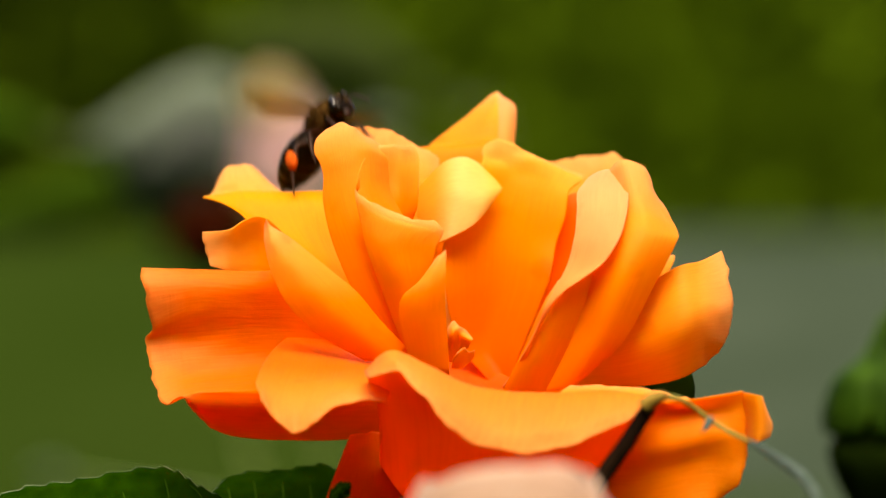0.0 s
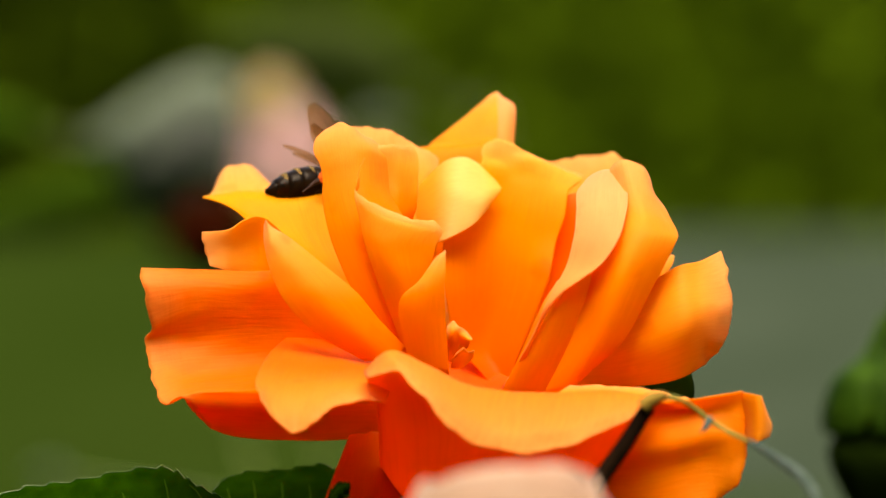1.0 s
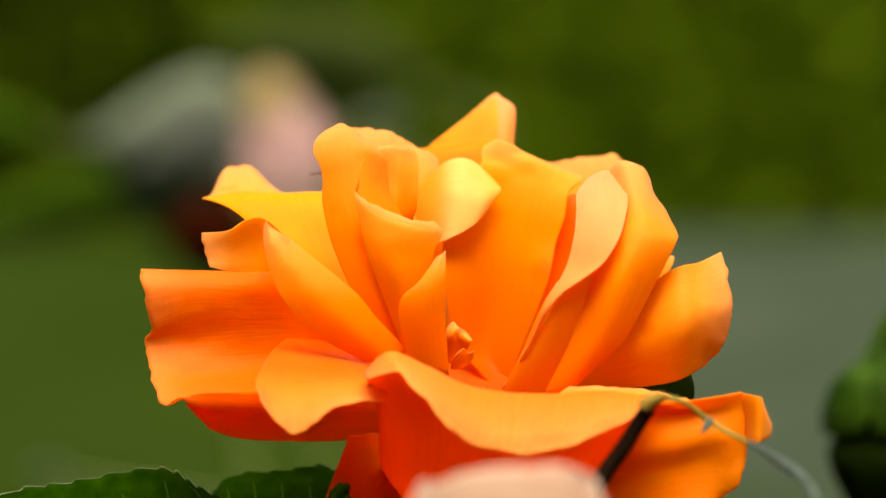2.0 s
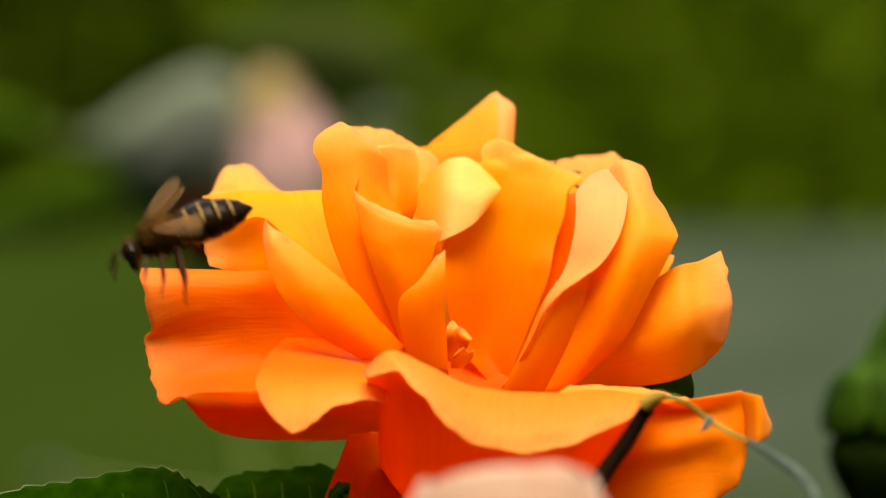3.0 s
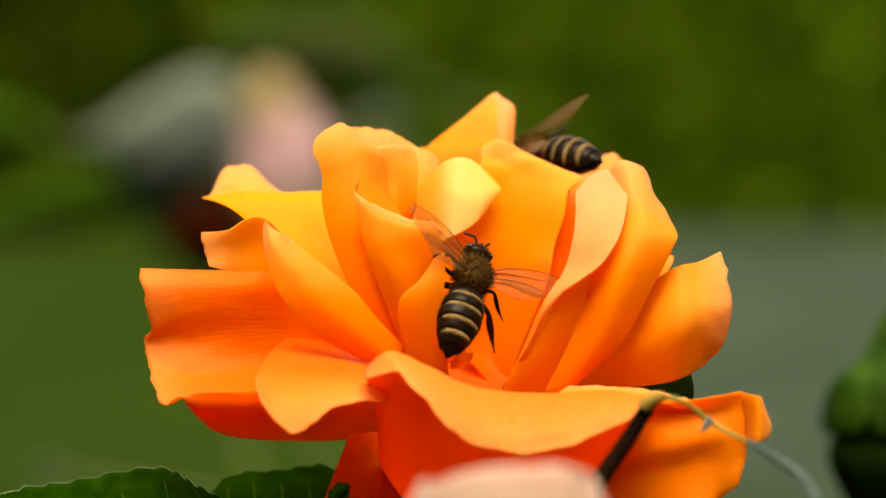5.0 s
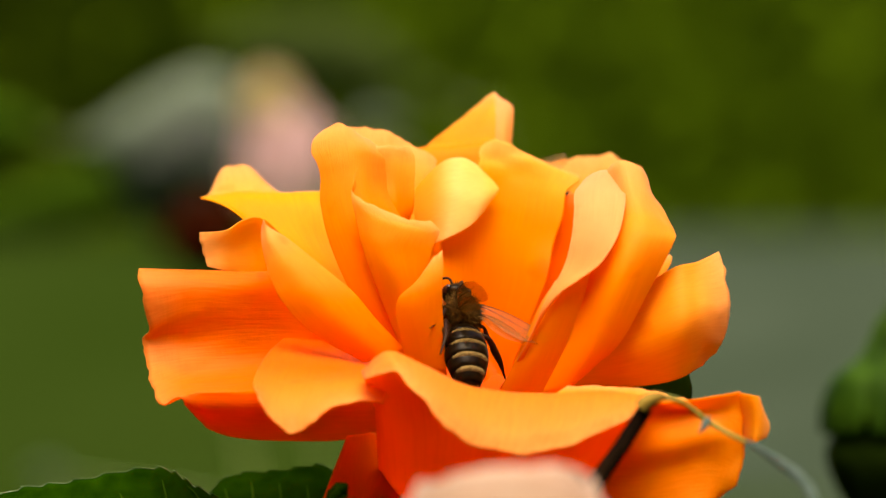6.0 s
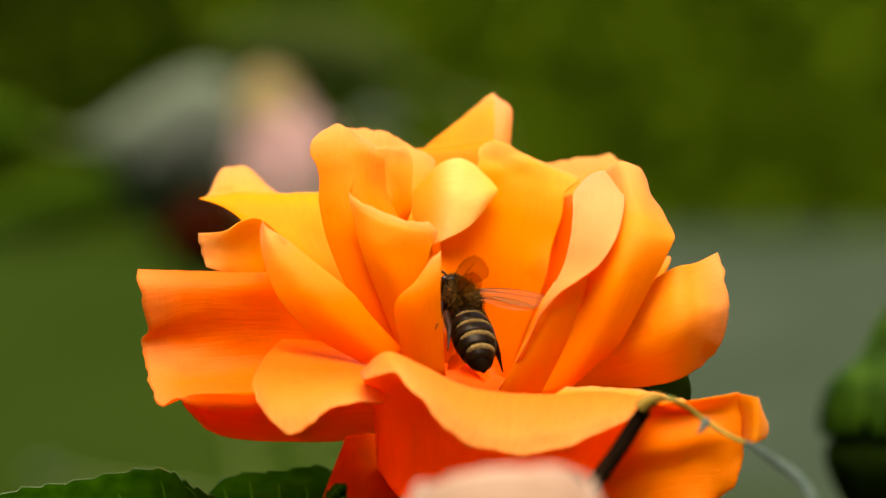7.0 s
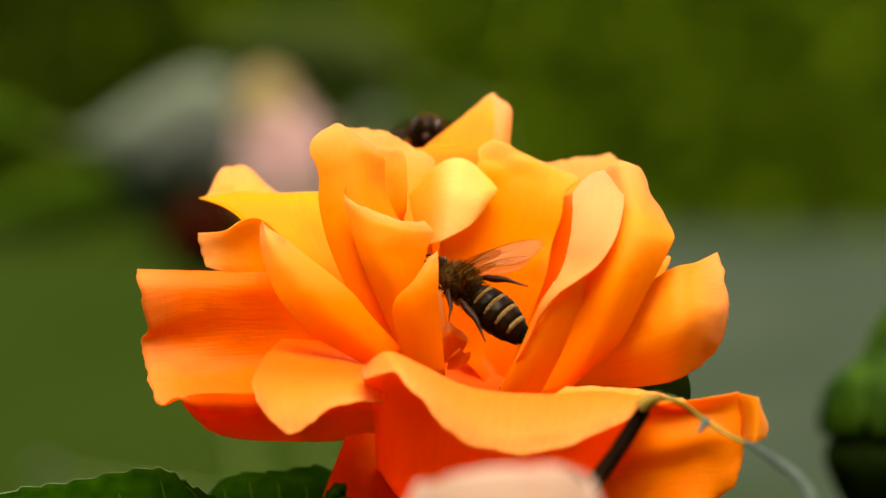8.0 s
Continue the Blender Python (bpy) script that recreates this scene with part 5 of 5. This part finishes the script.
    path_two = [
        (0.0, stance(-150.0, 60.0, 60.0, (0.9, 0.3, 0.1))),
        (1.0, stance(-140.0, 30.0, 52.0, (0.7, -0.7, 0.1))),
        (1.7, stance(-112.0, -8.0, 44.0, (0.8, -0.55, 0.0))),
        (2.2, stance(-62.0, -26.0, 24.0, (0.9, -0.3, -0.1))),
        (2.45, stance(-36.0, -26.0, 9.0, (0.5, -0.8, 0.1))),
        (2.6, stance(-29.0, -23.0, 2.6, (-0.1, -0.9, -0.2))),
        (2.8, stance(-27.8, -22.0, 1.1, (-0.6, -0.5, -0.62), (-0.3, -0.3, 0.9))),
        (2.9, stance(-28.6, -23.0, 1.1, (-0.82, -0.25, -0.46), (-0.2, -0.3, 0.9))),
        (3.0, stance(-29.3, -24.0, 2.5, (-0.92, -0.1, -0.37), (0, -0.3, 0.9))),
        (3.1, stance(-44.0, -26.0, 12.7, (-0.75, -0.35, 0.5), (0.3, -0.2, 0.9))),
        (3.2, stance(-52.8, -28.0, 21.5, (-0.7, -0.3, 0.5))),
        (3.27, stance(-44.7, -30.0, 29.8, (0.1, -0.9, 0.3))),
        (3.33, stance(-35.3, -30.0, 27.6, (0.75, -0.3, 0.5))),
        (3.4, stance(-23.7, -30.0, 19.1, (0.84, 0.05, 0.48))),
        (3.5, stance(-18.4, -18.0, 9.8, (0.83, 0.42, 0.36))),
        (3.6, stance(-12.9, -37.0, 3.5, (0.75, 0.45, 0.45), (-0.2, -0.4, 0.8))),
        (3.7, stance(-8.9, -37.0, 3.1, (0.55, 0.6, 0.55), (-0.2, -0.5, 0.7))),
        (3.8, stance(-4.5, -32.0, 3.4, (0.45, 0.7, 0.5), (-0.2, -0.6, 0.7))),
        (3.9, stance(0.4, -30.0, 0.7, (0.22, 0.75, 0.6), (0, -0.65, 0.7))),
        (4.0, stance(1.9, -28.0, -0.7, (0.05, 0.74, 0.67), (0.02, -0.67, 0.74))),
        (4.1, stance(3.0, -27.0, -3.8, (-0.42, 0.35, 0.82), (0.1, -0.9, 0.4))),
        (4.2, stance(1.3, -26.0, -5.3, (0.38, 0.35, 0.82), (0.1, -0.9, 0.4))),
        (4.3, stance(1.8, -25.0, -4.5, (0.45, 0.6, 0.6), (0.35, -0.7, 0.55))),
        (4.5, stance(2.8, -24.0, -4.2, (0.52, 0.78, 0.36), (0.43, -0.58, 0.68))),
        (4.7, stance(2.8, -24.0, -3.9, (0.4, 0.78, 0.45), (0.51, -0.55, 0.55))),
        (5.2, stance(3.0, -8.0, -6.5, (0.1, 0.4, 0.9), (0.4, -0.85, 0.3))),
        (5.8, stance(3.3, -11.5, -7.7, (-0.22, 0.45, 0.86), (0.45, -0.7, 0.5))),
        (6.0, stance(2.8, -11.5, -9.6, (-0.12, 0.62, 0.78), (0.45, -0.7, 0.45))),
        (6.2, stance(2.5, -11.5, -9.3, (-0.12, 0.6, 0.78), (0.45, -0.7, 0.45))),
        (6.5, stance(2.1, -11.5, -8.9, (-0.1, 0.6, 0.8), (0.5, -0.7, 0.45))),
        (6.8, stance(2.4, -11.5, -8.5, (-0.1, 0.6, 0.8), (0.5, -0.7, 0.45))),
        (7.0, stance(3.3, -11.5, -7.7, (-0.26, 0.7, 0.66), (0.45, -0.65, 0.6))),
        (7.2, stance(3.4, -11.5, -8.5, (-0.26, 0.65, 0.72), (0.5, -0.7, 0.45))),
        (7.5, stance(5.7, -7.0, -8.0, (-0.55, 0.6, 0.56), (0.4, -0.55, 0.7))),
        (7.7, stance(5.0, -7.0, -7.0, (-0.68, 0.42, 0.56), (0.32, -0.55, 0.75))),
        (8.0, stance(4.5, -7.0, -5.3, (-0.75, 0.3, 0.58), (0.35, -0.6, 0.75))),
    ]
    walk(bee_one, path_one)
    walk(bee_two, path_two)
    key_wings(wings_one, [(0.0, 0.6, "fly"), (0.75, 1.05, "up"), (1.3, 1.7, "tall"), (1.95, 3.3, "fold"), (3.6, 4.1, "raised"), (4.4, 4.7, "up"), (5.2, 8.0, "fold")])
    key_wings(wings_two, [(0.0, 2.5, "fly"), (2.65, 2.95, "up"), (3.05, 4.75, "fly"), (4.9, 5.1, "spread"), (5.6, 6.7, "open"), (7.0, 8.0, "half")])
    key_legs(legs_one, [(0.0, 0.6)], 62, path_one, [
        (0.5, -1, "hind_leg", (-24.7, -7, 6.5)),
        (0.5, -1, "middle_leg", (-21.9, -7, 7.1)),
        (0.5, -1, "front_leg", (-19.9, -7, 10.8)),
        (0.5, 1, "middle_leg", (-21.4, 0, 10.0)),
        (0.5, 1, "hind_leg", (-22.6, 0, 9.4)),
        (0.5, 1, "front_leg", (-18.9, 0, 11.9)),
        (1.0, -1, "hind_leg", (-18.6, -1, 6.6)),
        (1.5, -1, "hind_leg", (-18.6, 0, 7.5)),
        (1.0, -1, "middle_leg", (-15.1, 4, 6.7)),
        (1.5, -1, "middle_leg", (-15.2, 4, 6.5)),
        (1.0, -1, "front_leg", (-12.4, 7, 8.2)),
        (1.5, -1, "front_leg", (-13.2, 9, 8.2)),
        (1.0, 1, "middle_leg", (-14.7, 14, 8.3)),
        (1.5, 1, "middle_leg", (-14.0, 16, 8.1)),
        (1.5, 1, "hind_leg", (-18.5, 9, 7.0)),
        (1.7, 1, "hind_leg", (-18.9, 9, 7.3)),
        (4.0, -1, "hind_leg", (16.4, 14, 16.5)),
        (4.5, -1, "hind_leg", (20.0, 16, 11.3)),
    ])
    key_legs(legs_two, [(0.0, 2.3), (3.05, 3.9)], 30, path_two, [
        (3.0, 1, "front_leg", (-33.7, -30, -5.1)),
        (3.0, 1, "middle_leg", (-31.3, -30, -6.3)),
        (3.0, 1, "hind_leg", (-28.7, -29, -5.2)),
        (3.5, 1, "hind_leg", (-17.8, -8, 5.9)),
        (3.5, -1, "hind_leg", (-17.6, -27, 4.7)),
        (3.5, -1, "middle_leg", (-15.4, -26, 5.1)),
        (3.5, -1, "front_leg", (-13.3, -22, 6.8)),
        (3.5, 1, "middle_leg", (-14.6, -12, 6.2)),
        (4.0, 1, "front_leg", (-3.0, -30, 1.1)),
        (4.0, 1, "hind_leg", (-0.9, -32, -6.9)),
        (4.0, -1, "middle_leg", (6.9, -30, -2.7)),
        (4.0, -1, "hind_leg", (4.7, -32, -6.9)),
        (4.0, 1, "middle_leg", (-2.4, -28, 0.0)),
        (4.5, 1, "hind_leg", (0.1, -26, 1.5)),
        (4.5, 1, "middle_leg", (1.8, -20, 0.1)),
        (4.5, -1, "hind_leg", (-3.2, -30, -8.7)),
        (4.5, -1, "middle_leg", (3.2, -28, -9.5)),
        (6.0, 1, "middle_leg", (-2.9, -21.5, -9.8)),
        (6.0, 1, "hind_leg", (-0.3, -20, -12.8)),
        (6.5, 1, "middle_leg", (-2.8, -21.5, -9.8)),
        (6.5, 1, "hind_leg", (0.4, -20, -13.0)),
        (7.0, 1, "middle_leg", (-1.7, -21, -11.0)),
        (7.0, 1, "hind_leg", (0.9, -20, -12.7)),
        (7.5, 1, "hind_leg", (5.0, -14, -13.9)),
        (7.5, 1, "middle_leg", (1.6, -14, -11.3)),
        (8.0, -1, "hind_leg", (12.1, -10, -3.9)),
        (8.0, 1, "hind_leg", (6.1, -14, -11.6)),
        (8.0, 1, "middle_leg", (1.1, -14, -9.2)),
    ])
    # the crawling bee pushes the inner petals aside
    for name, amount in (("fold_left_petal", 1.0), ("cup_left_petal", 1.0), ("left_heart_petal", 0.8)):
        ob = MOVING[name]
        at = Vector(ob.location)
        walk(ob, [(t, pose(*at, 0, -a * amount, 0)) for t, a in ((0.0, 0.0), (4.7, 0.0), (5.8, 0.3), (6.5, 0.4), (7.0, 0.8), (7.5, 2.0), (8.0, 2.4))])


motions()
